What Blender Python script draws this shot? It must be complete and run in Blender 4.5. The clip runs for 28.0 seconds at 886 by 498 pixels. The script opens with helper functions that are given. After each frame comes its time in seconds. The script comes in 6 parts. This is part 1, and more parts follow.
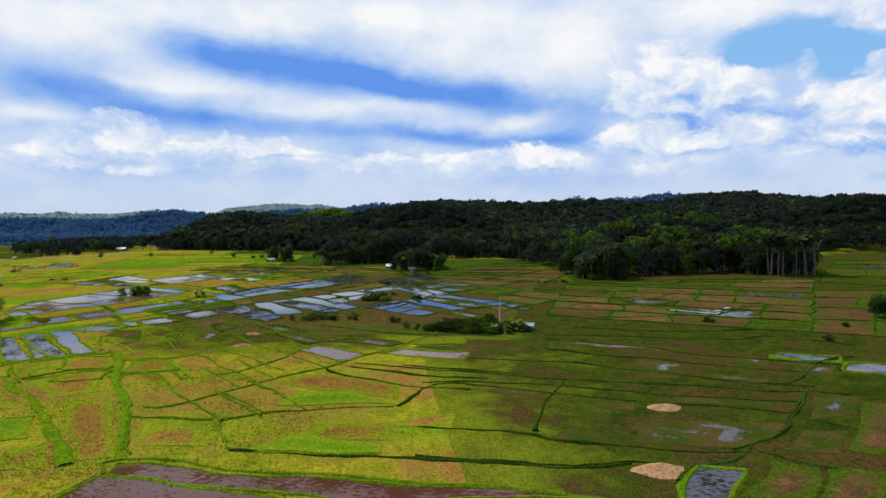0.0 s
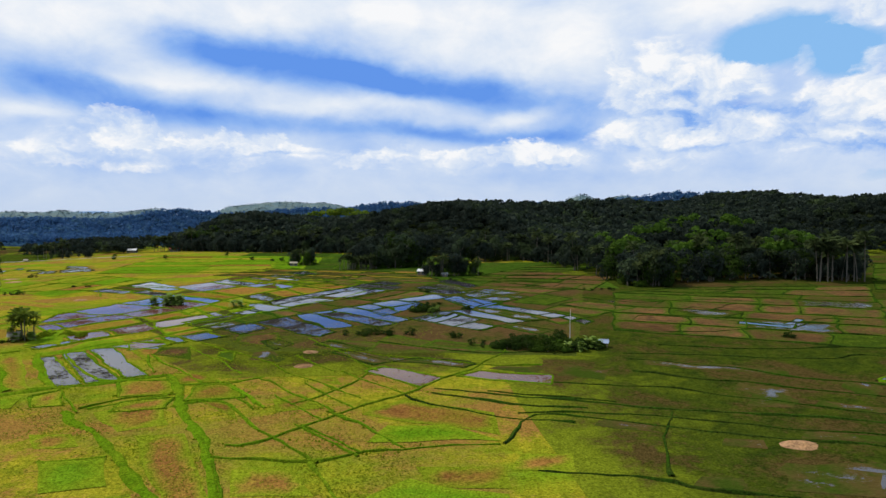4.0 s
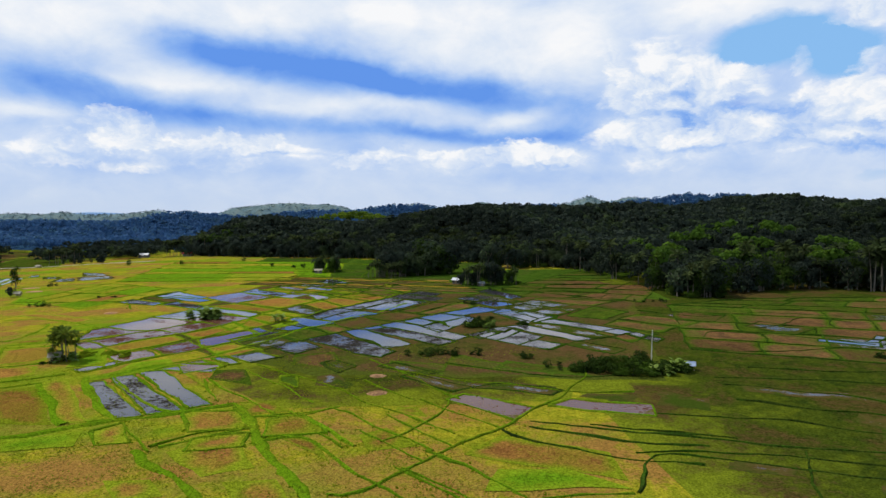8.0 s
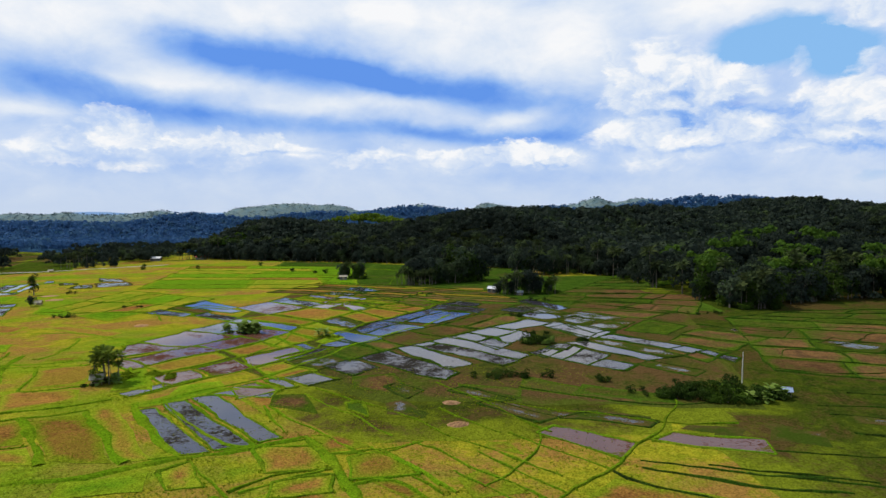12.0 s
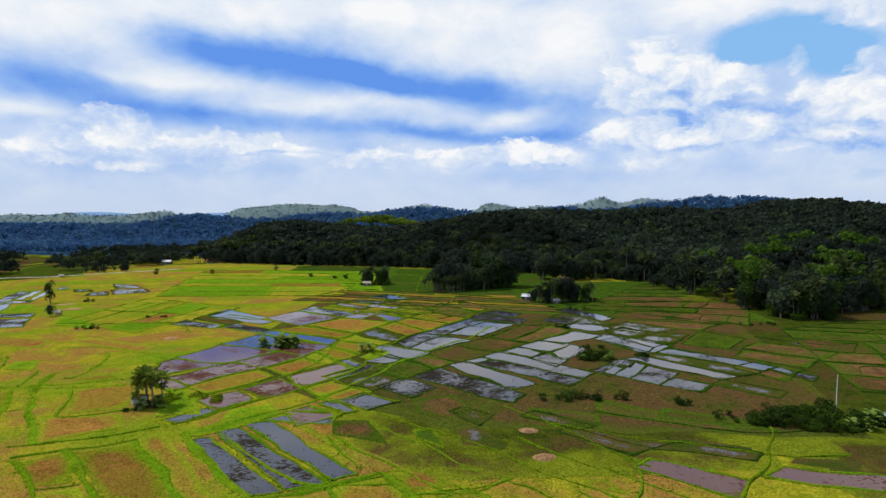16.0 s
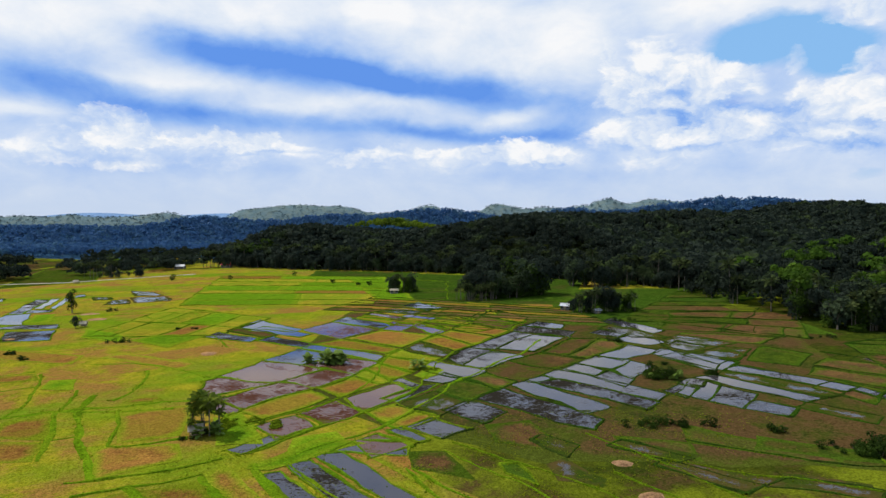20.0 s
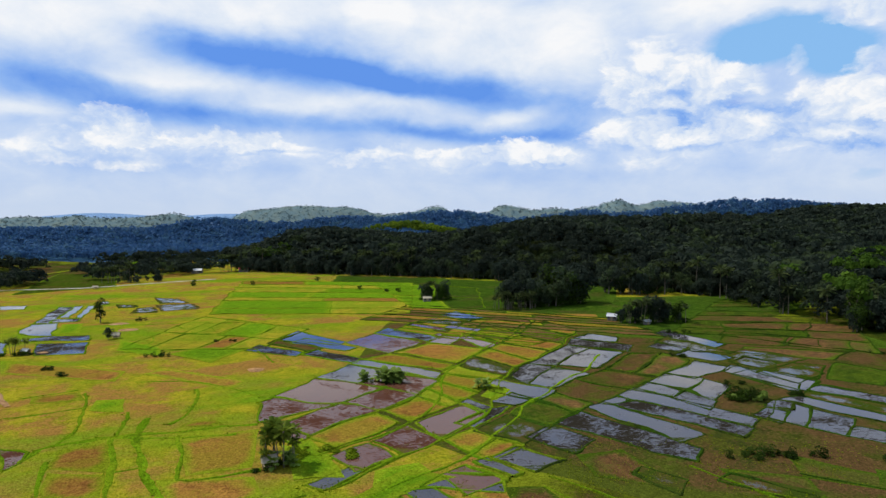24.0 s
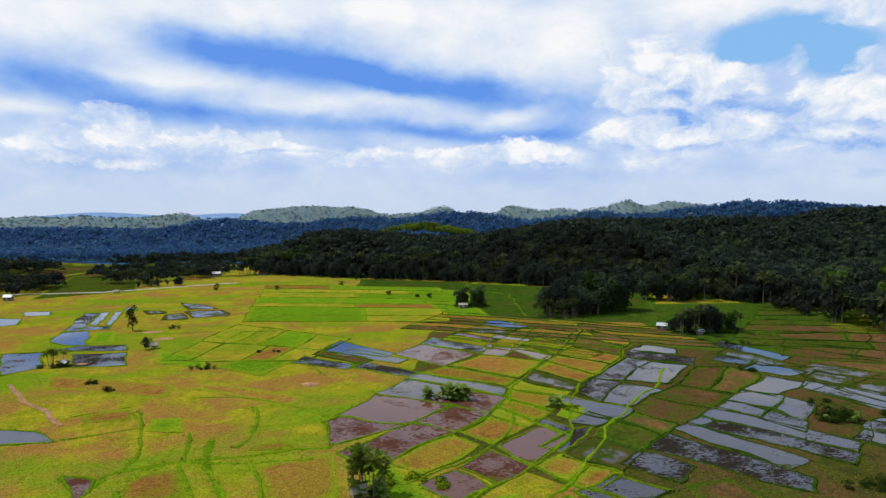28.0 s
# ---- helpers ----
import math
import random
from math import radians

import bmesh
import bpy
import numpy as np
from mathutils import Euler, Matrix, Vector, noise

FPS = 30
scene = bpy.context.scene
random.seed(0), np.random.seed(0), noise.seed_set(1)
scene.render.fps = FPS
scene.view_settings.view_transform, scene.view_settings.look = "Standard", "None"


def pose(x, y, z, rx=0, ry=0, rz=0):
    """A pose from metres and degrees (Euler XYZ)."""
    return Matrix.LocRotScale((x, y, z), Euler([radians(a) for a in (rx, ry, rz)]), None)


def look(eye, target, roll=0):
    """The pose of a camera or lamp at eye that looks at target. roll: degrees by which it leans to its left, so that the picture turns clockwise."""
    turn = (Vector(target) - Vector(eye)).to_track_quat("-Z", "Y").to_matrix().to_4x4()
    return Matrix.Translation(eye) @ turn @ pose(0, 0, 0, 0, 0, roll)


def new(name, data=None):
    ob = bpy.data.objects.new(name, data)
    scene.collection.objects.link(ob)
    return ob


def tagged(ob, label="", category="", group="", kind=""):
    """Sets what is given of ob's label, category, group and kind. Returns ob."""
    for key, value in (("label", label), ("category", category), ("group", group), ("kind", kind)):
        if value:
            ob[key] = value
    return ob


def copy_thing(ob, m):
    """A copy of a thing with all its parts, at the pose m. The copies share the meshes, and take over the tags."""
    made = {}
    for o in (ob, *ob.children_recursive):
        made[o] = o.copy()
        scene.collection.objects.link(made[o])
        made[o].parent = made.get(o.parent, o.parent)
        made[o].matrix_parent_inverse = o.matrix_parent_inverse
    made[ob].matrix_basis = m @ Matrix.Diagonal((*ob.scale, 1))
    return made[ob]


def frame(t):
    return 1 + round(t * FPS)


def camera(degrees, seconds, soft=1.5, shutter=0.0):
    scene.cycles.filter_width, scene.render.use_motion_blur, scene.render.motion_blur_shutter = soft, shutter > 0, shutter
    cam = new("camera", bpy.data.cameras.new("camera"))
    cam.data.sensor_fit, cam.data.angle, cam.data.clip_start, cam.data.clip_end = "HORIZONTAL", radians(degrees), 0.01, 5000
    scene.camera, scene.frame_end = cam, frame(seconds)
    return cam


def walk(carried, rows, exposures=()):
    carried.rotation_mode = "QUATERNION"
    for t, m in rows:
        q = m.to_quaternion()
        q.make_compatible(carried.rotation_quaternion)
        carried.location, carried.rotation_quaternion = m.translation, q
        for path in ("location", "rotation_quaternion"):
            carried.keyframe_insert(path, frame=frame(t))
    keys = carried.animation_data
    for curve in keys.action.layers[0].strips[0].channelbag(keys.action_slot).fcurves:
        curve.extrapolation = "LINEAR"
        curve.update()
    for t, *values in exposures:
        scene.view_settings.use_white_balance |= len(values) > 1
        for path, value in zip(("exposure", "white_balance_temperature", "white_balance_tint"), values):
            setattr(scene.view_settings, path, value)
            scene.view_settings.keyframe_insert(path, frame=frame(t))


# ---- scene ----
cam = camera(70, 28.0)
PATH = [
    (0, (0.00, 0.00, 38.00), (0.00, 99.87, 32.94), 0.07),
    (0.5, (-2.36, 1.55, 38.43), (-2.28, 101.41, 33.15), 0.05),
    (1, (-4.86, 3.09, 38.90), (-4.76, 102.94, 33.43), 0.03),
    (1.5, (-7.30, 4.52, 39.42), (-7.16, 104.37, 33.90), 0.01),
    (2, (-9.80, 5.90, 39.93), (-9.64, 105.75, 34.39), 0.00),
    (2.5, (-12.21, 7.23, 40.39), (-12.01, 107.08, 34.86), 0.01),
    (3, (-14.74, 8.58, 40.85), (-14.52, 108.43, 35.34), 0.01),
    (3.5, (-17.17, 9.99, 41.27), (-16.89, 109.84, 35.72), 0.02),
    (5.5, (-27.21, 15.78, 43.16), (-26.67, 115.63, 37.59), -0.00),
    (6, (-29.73, 17.30, 43.62), (-29.16, 117.14, 38.05), -0.00),
    (7, (-34.66, 20.22, 44.40), (-34.04, 120.06, 38.85), -0.00),
    (8, (-39.72, 23.02, 45.20), (-39.04, 122.87, 39.70), 0.01),
    (9, (-44.71, 26.02, 46.05), (-43.94, 125.86, 40.52), 0.02),
    (10, (-49.54, 29.15, 47.00), (-48.70, 129.00, 41.48), 0.04),
    (11, (-54.16, 32.30, 47.82), (-53.28, 132.15, 42.29), 0.07),
    (12, (-58.61, 35.31, 48.60), (-57.74, 135.15, 43.02), 0.10),
    (12.5, (-60.78, 36.74, 48.99), (-59.89, 136.58, 43.37), 0.11),
    (14.5, (-69.16, 42.34, 50.55), (-68.08, 142.17, 44.84), 0.10),
    (15, (-71.28, 43.73, 50.88), (-70.19, 143.56, 45.18), 0.10),
    (16, (-75.66, 46.71, 51.54), (-74.51, 146.55, 45.86), 0.06),
    (17, (-80.09, 49.50, 52.27), (-78.91, 149.33, 46.59), 0.01),
    (18, (-84.48, 52.06, 53.16), (-83.28, 151.89, 47.48), -0.01),
    (19, (-88.96, 54.52, 54.11), (-87.70, 154.35, 48.40), -0.01),
    (20, (-93.63, 56.97, 54.98), (-92.32, 156.80, 49.26), -0.01),
    (21, (-98.34, 59.54, 55.74), (-97.04, 159.37, 50.05), 0.01),
    (21.5, (-100.63, 60.86, 56.11), (-99.34, 160.69, 50.41), 0.02),
    (23.5, (-110.61, 66.18, 57.85), (-109.36, 166.01, 52.14), 0.04),
    (24, (-113.28, 67.54, 58.32), (-112.05, 167.37, 52.59), 0.04),
    (25, (-118.50, 69.84, 59.25), (-117.20, 169.67, 53.50), 0.07),
    (26, (-123.70, 72.22, 60.08), (-122.38, 172.05, 54.31), 0.08),
    (27, (-128.87, 74.53, 60.79), (-127.58, 174.36, 55.02), 0.09),
    (28, (-133.71, 76.86, 61.20), (-132.48, 176.69, 55.37), 0.14),
]
walk(cam, [(t, look(eye, target, roll)) for t, eye, target, roll in PATH])

# ---------------------------------------------------------------- world and sun
SUN_AZIMUTH, SUN_ELEVATION = -65.0, 56.0  # degrees clockwise from +y, above the horizon


def link(tree, a, b):
    tree.links.new(a, b)


def math_node(tree, op, a, b=None, c=None, clamp=False):
    n = tree.nodes.new("ShaderNodeMath")
    n.operation, n.use_clamp = op, clamp
    for i, v in enumerate((a, b, c)):
        if v is None:
            continue
        if isinstance(v, (int, float)):
            n.inputs[i].default_value = v
        else:
            link(tree, v, n.inputs[i])
    return n.outputs[0]


def mix_node(tree, fac, a, b, blend="MIX"):
    n = tree.nodes.new("ShaderNodeMix")
    n.data_type, n.blend_type = "RGBA", blend
    for sock, v in ((n.inputs[0], fac), (n.inputs[6], a), (n.inputs[7], b)):
        if isinstance(v, (int, float)):
            sock.default_value = v
        elif isinstance(v, tuple):
            sock.default_value = (*v[:3], 1)
        else:
            link(tree, v, sock)
    return n.outputs[2]


def noise_node(tree, vec, scale, detail=4.0, rough=0.55, distortion=0.0):
    n = tree.nodes.new("ShaderNodeTexNoise")
    n.inputs["Scale"].default_value, n.inputs["Detail"].default_value = scale, detail
    n.inputs["Roughness"].default_value, n.inputs["Distortion"].default_value = rough, distortion
    if vec is not None:
        link(tree, vec, n.inputs["Vector"])
    return n.outputs["Fac"]


def ramp_node(tree, fac, stops):
    n = tree.nodes.new("ShaderNodeValToRGB")
    els = n.color_ramp.elements
    while len(els) < len(stops):
        els.new(0.5)
    for e, (p, c) in zip(els, stops):
        e.position = p
        e.color = (*c, 1) if isinstance(c, tuple) else (c, c, c, 1)
    link(tree, fac, n.inputs[0])
    return n.outputs[0]


def bump_node(tree, height, strength, distance):
    n = tree.nodes.new("ShaderNodeBump")
    n.inputs["Strength"].default_value, n.inputs["Distance"].default_value = strength, distance
    link(tree, height, n.inputs["Height"])
    return n.outputs[0]


world = bpy.data.worlds.new("sky")
scene.world = world
world.use_nodes = True
wt = world.node_tree
wt.nodes.clear()
sky = wt.nodes.new("ShaderNodeTexSky")
sky.sky_type, sky.sun_disc = "NISHITA", False
sky.sun_elevation, sky.sun_rotation = radians(SUN_ELEVATION), radians(SUN_AZIMUTH)
coord = wt.nodes.new("ShaderNodeTexCoord")
sep = wt.nodes.new("ShaderNodeSeparateXYZ")
link(wt, coord.outputs["Generated"], sep.inputs[0])
azim = math_node(wt, "ARCTAN2", sep.outputs[0], sep.outputs[1])
elev = math_node(wt, "ARCSINE", sep.outputs[2])
comb = wt.nodes.new("ShaderNodeCombineXYZ")
link(wt, azim, comb.inputs[0])
link(wt, math_node(wt, "MULTIPLY", elev, 1.7), comb.inputs[1])
flat = comb.outputs[0]


def sky_lobe(x, y, sx, sy, tilt, u_axis, v_axis, hard):
    """A flat-topped oval of weather in the sky, by azimuth and elevation in radians."""
    c, s = math.cos(tilt), math.sin(tilt)
    dx = math_node(wt, "SUBTRACT", u_axis, x)
    dy = math_node(wt, "SUBTRACT", v_axis, y)
    u = math_node(wt, "ADD", math_node(wt, "MULTIPLY", dx, c / sx), math_node(wt, "MULTIPLY", dy, s / sx))
    v = math_node(wt, "ADD", math_node(wt, "MULTIPLY", dx, -s / sy), math_node(wt, "MULTIPLY", dy, c / sy))
    r = math_node(wt, "ADD", math_node(wt, "MULTIPLY", u, u), math_node(wt, "MULTIPLY", v, v))
    return math_node(wt, "EXPONENT", math_node(wt, "MULTIPLY", math_node(wt, "POWER", r, hard), -0.8))


def lobes(u_axis, v_axis, hard, *rows):
    total = None
    for w, *row in rows:
        one = math_node(wt, "MULTIPLY", sky_lobe(*row, u_axis, v_axis, hard), w)
        total = one if total is None else math_node(wt, "ADD", total, one)
    return total


def shifted(vec, by):
    n = wt.nodes.new("ShaderNodeVectorMath")
    n.operation = "ADD"
    link(wt, vec, n.inputs[0])
    n.inputs[1].default_value = by
    return n.outputs[0]


billow = math_node(wt, "SUBTRACT", noise_node(wt, flat, 11.0, 9.0, 0.6, 0.3), 0.5)
roll = math_node(wt, "SUBTRACT", noise_node(wt, shifted(flat, (3.7, 1.2, 0.4)), 5.0, 6.0, 0.55, 0.2), 0.5)
drift = math_node(wt, "SUBTRACT", noise_node(wt, shifted(flat, (8.1, 5.3, 2.2)), 7.0, 6.0, 0.6), 0.5)
soft_u = math_node(wt, "MULTIPLY_ADD", roll, 0.06, azim)
soft_v = math_node(wt, "MULTIPLY_ADD", drift, 0.035, elev)
puff_u = math_node(wt, "MULTIPLY_ADD", billow, 0.09, azim)
puff_v = math_node(wt, "MULTIPLY_ADD", noise_node(wt, shifted(flat, (1.1, 7.3, 5.2)), 12.0, 9.0, 0.62, 0.2), 0.08, math_node(wt, "SUBTRACT", elev, 0.04))
# the blue-grey undersides of the high layer, its bright parts, the white heaps with their shaded bases, and the clear gap
under = lobes(soft_u, soft_v, 1.15,
    (0.62, -0.278, 0.231, 0.157, 0.031, -0.16), (0.30, -0.371, 0.240, 0.070, 0.017, -0.10), (0.66, 0.066, 0.182, 0.160, 0.024, -0.12), (0.40, -0.109, 0.208, 0.079, 0.020, -0.20),
    (0.40, -0.048, 0.129, 0.259, 0.013, -0.05), (0.20, 0.093, 0.122, 0.115, 0.009, -0.02), (0.36, -0.475, 0.163, 0.141, 0.022, -0.10), (0.22, -0.559, 0.182, 0.058, 0.026, 0.00),
    (0.26, -0.366, 0.136, 0.148, 0.013, -0.08), (0.14, -0.152, 0.285, 0.079, 0.023, -0.20), (0.16, 0.295, 0.262, 0.049, 0.034, 0.00), (0.20, 0.206, 0.127, 0.051, 0.016, 0.00),
    (0.12, -0.536, 0.123, 0.040, 0.015, 0.00), (0.16, -0.136, 0.102, 0.026, 0.019, 0.00), (0.10, -0.304, 0.071, 0.130, 0.014, 0.00), (0.10, 0.155, 0.054, 0.174, 0.012, 0.00),
    (0.10, -0.449, 0.063, 0.102, 0.011, 0.00))
layer = lobes(soft_u, soft_v, 1.2,
    (0.40, -0.472, 0.259, 0.184, 0.029, 0.00), (0.34, -0.260, 0.294, 0.184, 0.026, 0.00), (0.30, 0.075, 0.268, 0.160, 0.055, 0.00), (0.22, -0.065, 0.304, 0.107, 0.027, 0.00),
    (0.28, -0.066, 0.168, 0.098, 0.009, -0.03), (0.34, 0.132, 0.150, 0.048, 0.009, 0.25), (0.20, -0.213, 0.160, 0.060, 0.010, 0.00), (0.20, -0.302, 0.190, 0.106, 0.012, -0.12),
    (0.22, 0.213, 0.260, 0.068, 0.052, 0.00), (0.20, -0.424, 0.188, 0.074, 0.008, -0.05), (0.30, 0.425, 0.284, 0.096, 0.024, 0.10), (0.20, 0.342, 0.296, 0.095, 0.025, 0.00),
    (0.30, -0.561, 0.139, 0.045, 0.009, 0.00))
heaps = lobes(puff_u, puff_v, 1.6,
    (0.34, 0.060, 0.088, 0.220, 0.020, 0.00), (0.34, -0.420, 0.095, 0.240, 0.024, 0.00), (0.25, 0.420, 0.100, 0.200, 0.030, 0.00),
    (1.00, 0.351, 0.218, 0.049, 0.037, 0.00), (1.00, 0.266, 0.219, 0.020, 0.033, 0.00), (0.90, 0.313, 0.178, 0.069, 0.026, 0.00), (0.90, 0.444, 0.190, 0.031, 0.019, -0.35),
    (0.80, 0.398, 0.177, 0.061, 0.033, 0.00), (0.80, 0.361, 0.135, 0.102, 0.025, 0.00), (0.90, 0.543, 0.152, 0.046, 0.028, 0.10), (1.00, 0.599, 0.166, 0.024, 0.044, 0.30),
    (0.90, 0.573, 0.119, 0.057, 0.027, 0.00), (0.70, 0.505, 0.201, 0.019, 0.014, 0.00), (0.90, 0.584, 0.259, 0.039, 0.018, 0.00), (0.80, 0.493, 0.128, 0.062, 0.024, 0.00),
    (0.60, 0.281, 0.118, 0.049, 0.019, 0.00), (0.60, 0.392, 0.106, 0.092, 0.018, 0.00), (0.55, 0.561, 0.090, 0.070, 0.015, 0.00), (0.80, -0.476, 0.122, 0.053, 0.022, 0.00),
    (0.60, -0.404, 0.108, 0.068, 0.015, 0.00), (0.60, -0.304, 0.110, 0.090, 0.012, -0.06), (0.60, -0.238, 0.095, 0.051, 0.016, 0.00), (0.50, -0.562, 0.087, 0.058, 0.012, 0.00),
    (0.45, -0.518, 0.068, 0.088, 0.011, 0.00), (0.70, 0.111, 0.094, 0.106, 0.014, -0.03), (0.60, 0.185, 0.078, 0.035, 0.016, 0.00), (0.60, -0.048, 0.098, 0.071, 0.012, 0.00),
    (0.45, -0.119, 0.082, 0.053, 0.012, 0.00), (0.50, 0.338, 0.075, 0.048, 0.012, 0.00), (0.40, 0.023, 0.070, 0.143, 0.011, 0.00), (0.40, -0.375, 0.065, 0.093, 0.010, 0.00))
bases = lobes(soft_u, puff_v, 1.2,
    (0.45, 0.392, 0.142, 0.046, 0.013, 0.00), (0.30, 0.305, 0.146, 0.041, 0.012, 0.00), (0.50, 0.472, 0.148, 0.050, 0.013, -0.20), (0.35, 0.534, 0.118, 0.046, 0.011, 0.00),
    (0.30, 0.352, 0.176, 0.039, 0.012, 0.00), (0.40, 0.587, 0.085, 0.050, 0.012, 0.00), (0.35, 0.459, 0.093, 0.072, 0.011, 0.00), (0.30, 0.314, 0.096, 0.057, 0.010, 0.00),
    (0.25, -0.470, 0.089, 0.064, 0.010, 0.00), (0.20, 0.111, 0.072, 0.097, 0.009, 0.00), (0.30, 0.601, 0.120, 0.025, 0.010, 0.00), (0.25, -0.304, 0.087, 0.106, 0.007, 0.00))
open_sky = lobes(soft_u, soft_v, 1.6,
    (1.00, 0.463, 0.233, 0.079, 0.034, 0.25), (1.00, 0.564, 0.209, 0.051, 0.036, 0.10), (0.70, 0.524, 0.239, 0.040, 0.023, 0.00), (0.50, 0.603, 0.051, 0.025, 0.009, 0.00))
cauli = wt.nodes.new("ShaderNodeTexVoronoi")
cauli.feature = "SMOOTH_F1"
for key, value in (("Scale", 16.0), ("Detail", 3.0), ("Roughness", 0.6), ("Lacunarity", 2.2), ("Smoothness", 0.5)):
    cauli.inputs[key].default_value = value
cauli.normalize = True
warp = wt.nodes.new("ShaderNodeCombineXYZ")
link(wt, puff_u, warp.inputs[0])
link(wt, math_node(wt, "MULTIPLY", puff_v, 1.6), warp.inputs[1])
link(wt, warp.outputs[0], cauli.inputs["Vector"])
upper = wt.nodes.new("ShaderNodeTexVoronoi")
upper.feature = "SMOOTH_F1"
for key, value in (("Scale", 16.0), ("Detail", 3.0), ("Roughness", 0.6), ("Lacunarity", 2.2), ("Smoothness", 0.5)):
    upper.inputs[key].default_value = value
upper.normalize = True
link(wt, shifted(warp.outputs[0], (-0.01, 0.026, 0.0)), upper.inputs["Vector"])
lumps = math_node(wt, "SUBTRACT", 0.3, cauli.outputs["Distance"])
relief = math_node(wt, "SUBTRACT", upper.outputs["Distance"], cauli.outputs["Distance"])
ragged = math_node(wt, "MULTIPLY_ADD", lumps, 1.1, math_node(wt, "MULTIPLY_ADD", billow, 0.9, heaps))
heap = math_node(wt, "MULTIPLY", math_node(wt, "SUBTRACT", ragged, 0.3), 2.0, clamp=True)
veil = math_node(wt, "MULTIPLY_ADD", billow, 0.62, math_node(wt, "MULTIPLY_ADD", roll, 0.4, math_node(wt, "MULTIPLY", drift, 0.3)))
tone = math_node(wt, "ADD", math_node(wt, "ADD", math_node(wt, "SUBTRACT", 0.6, under), layer), veil)
SHADES = [(0.0, (0.13, 0.32, 0.85)), (0.25, (0.28, 0.48, 0.91)), (0.5, (0.5, 0.65, 0.93)), (0.78, (0.76, 0.84, 0.96)), (1.0, (0.97, 0.98, 1.0))]
cloud = ramp_node(wt, tone, SHADES)
clear_blue = mix_node(wt, 0.85, mix_node(wt, 1.0, sky.outputs[0], (0.1, 0.1, 0.1), "MULTIPLY"), (0.27, 0.56, 0.97))
gap = math_node(wt, "MULTIPLY", math_node(wt, "SUBTRACT", open_sky, math_node(wt, "MULTIPLY_ADD", billow, 0.9, 0.3)), 2.0, clamp=True)
heaven = mix_node(wt, gap, cloud, clear_blue)
lit = math_node(wt, "MULTIPLY_ADD", relief, 1.3, math_node(wt, "MULTIPLY_ADD", billow, 0.75, math_node(wt, "MULTIPLY_ADD", lumps, 0.5, 0.8)))
lit = math_node(wt, "SUBTRACT", lit, bases)
heaven = mix_node(wt, heap, heaven, ramp_node(wt, lit, SHADES))
low = math_node(wt, "MULTIPLY_ADD", elev, -11.0, 0.95, clamp=True)
heaven = mix_node(wt, math_node(wt, "MULTIPLY", low, 0.85), heaven, (0.6, 0.7, 0.86))
back = wt.nodes.new("ShaderNodeBackground")
back.inputs[1].default_value = 0.96
link(wt, heaven, back.inputs[0])
link(wt, back.outputs[0], wt.nodes.new("ShaderNodeOutputWorld").inputs[0])

sun = new("sun", bpy.data.lights.new("sun", "SUN"))
sun.data.energy, sun.data.angle, sun.data.color = 4.8, radians(0.6), (1.0, 0.93, 0.8)
az, el = radians(SUN_AZIMUTH), radians(SUN_ELEVATION)
sun.matrix_world = look((0, 0, 300), (-math.sin(az) * math.cos(el) * 100, -math.cos(az) * math.cos(el) * 100, 300 - math.sin(el) * 100))


# ---------------------------------------------------------------- materials
def material(name, build, rough=0.9, spec=0.2):
    m = bpy.data.materials.new(name)
    m.use_nodes = True
    t = m.node_tree
    p = t.nodes["Principled BSDF"]
    p.inputs["Roughness"].default_value, p.inputs["Specular IOR Level"].default_value = rough, spec
    c = t.nodes.new("ShaderNodeTexCoord")
    g = t.nodes.new("ShaderNodeNewGeometry")
    info = t.nodes.new("ShaderNodeObjectInfo")
    build(t, p, g.outputs["Position"], g.outputs["Random Per Island"], info.outputs["Random"], c.outputs["Object"])
    return m


def stretched(t, pos, angle, along, across):
    """Positions drawn out along one direction, for streaks and rows."""
    n = t.nodes.new("ShaderNodeMapping")
    n.inputs["Rotation"].default_value = (0, 0, radians(angle))
    n.inputs["Scale"].default_value = (along, across, 1)
    link(t, pos, n.inputs["Vector"])
    return n.outputs[0]


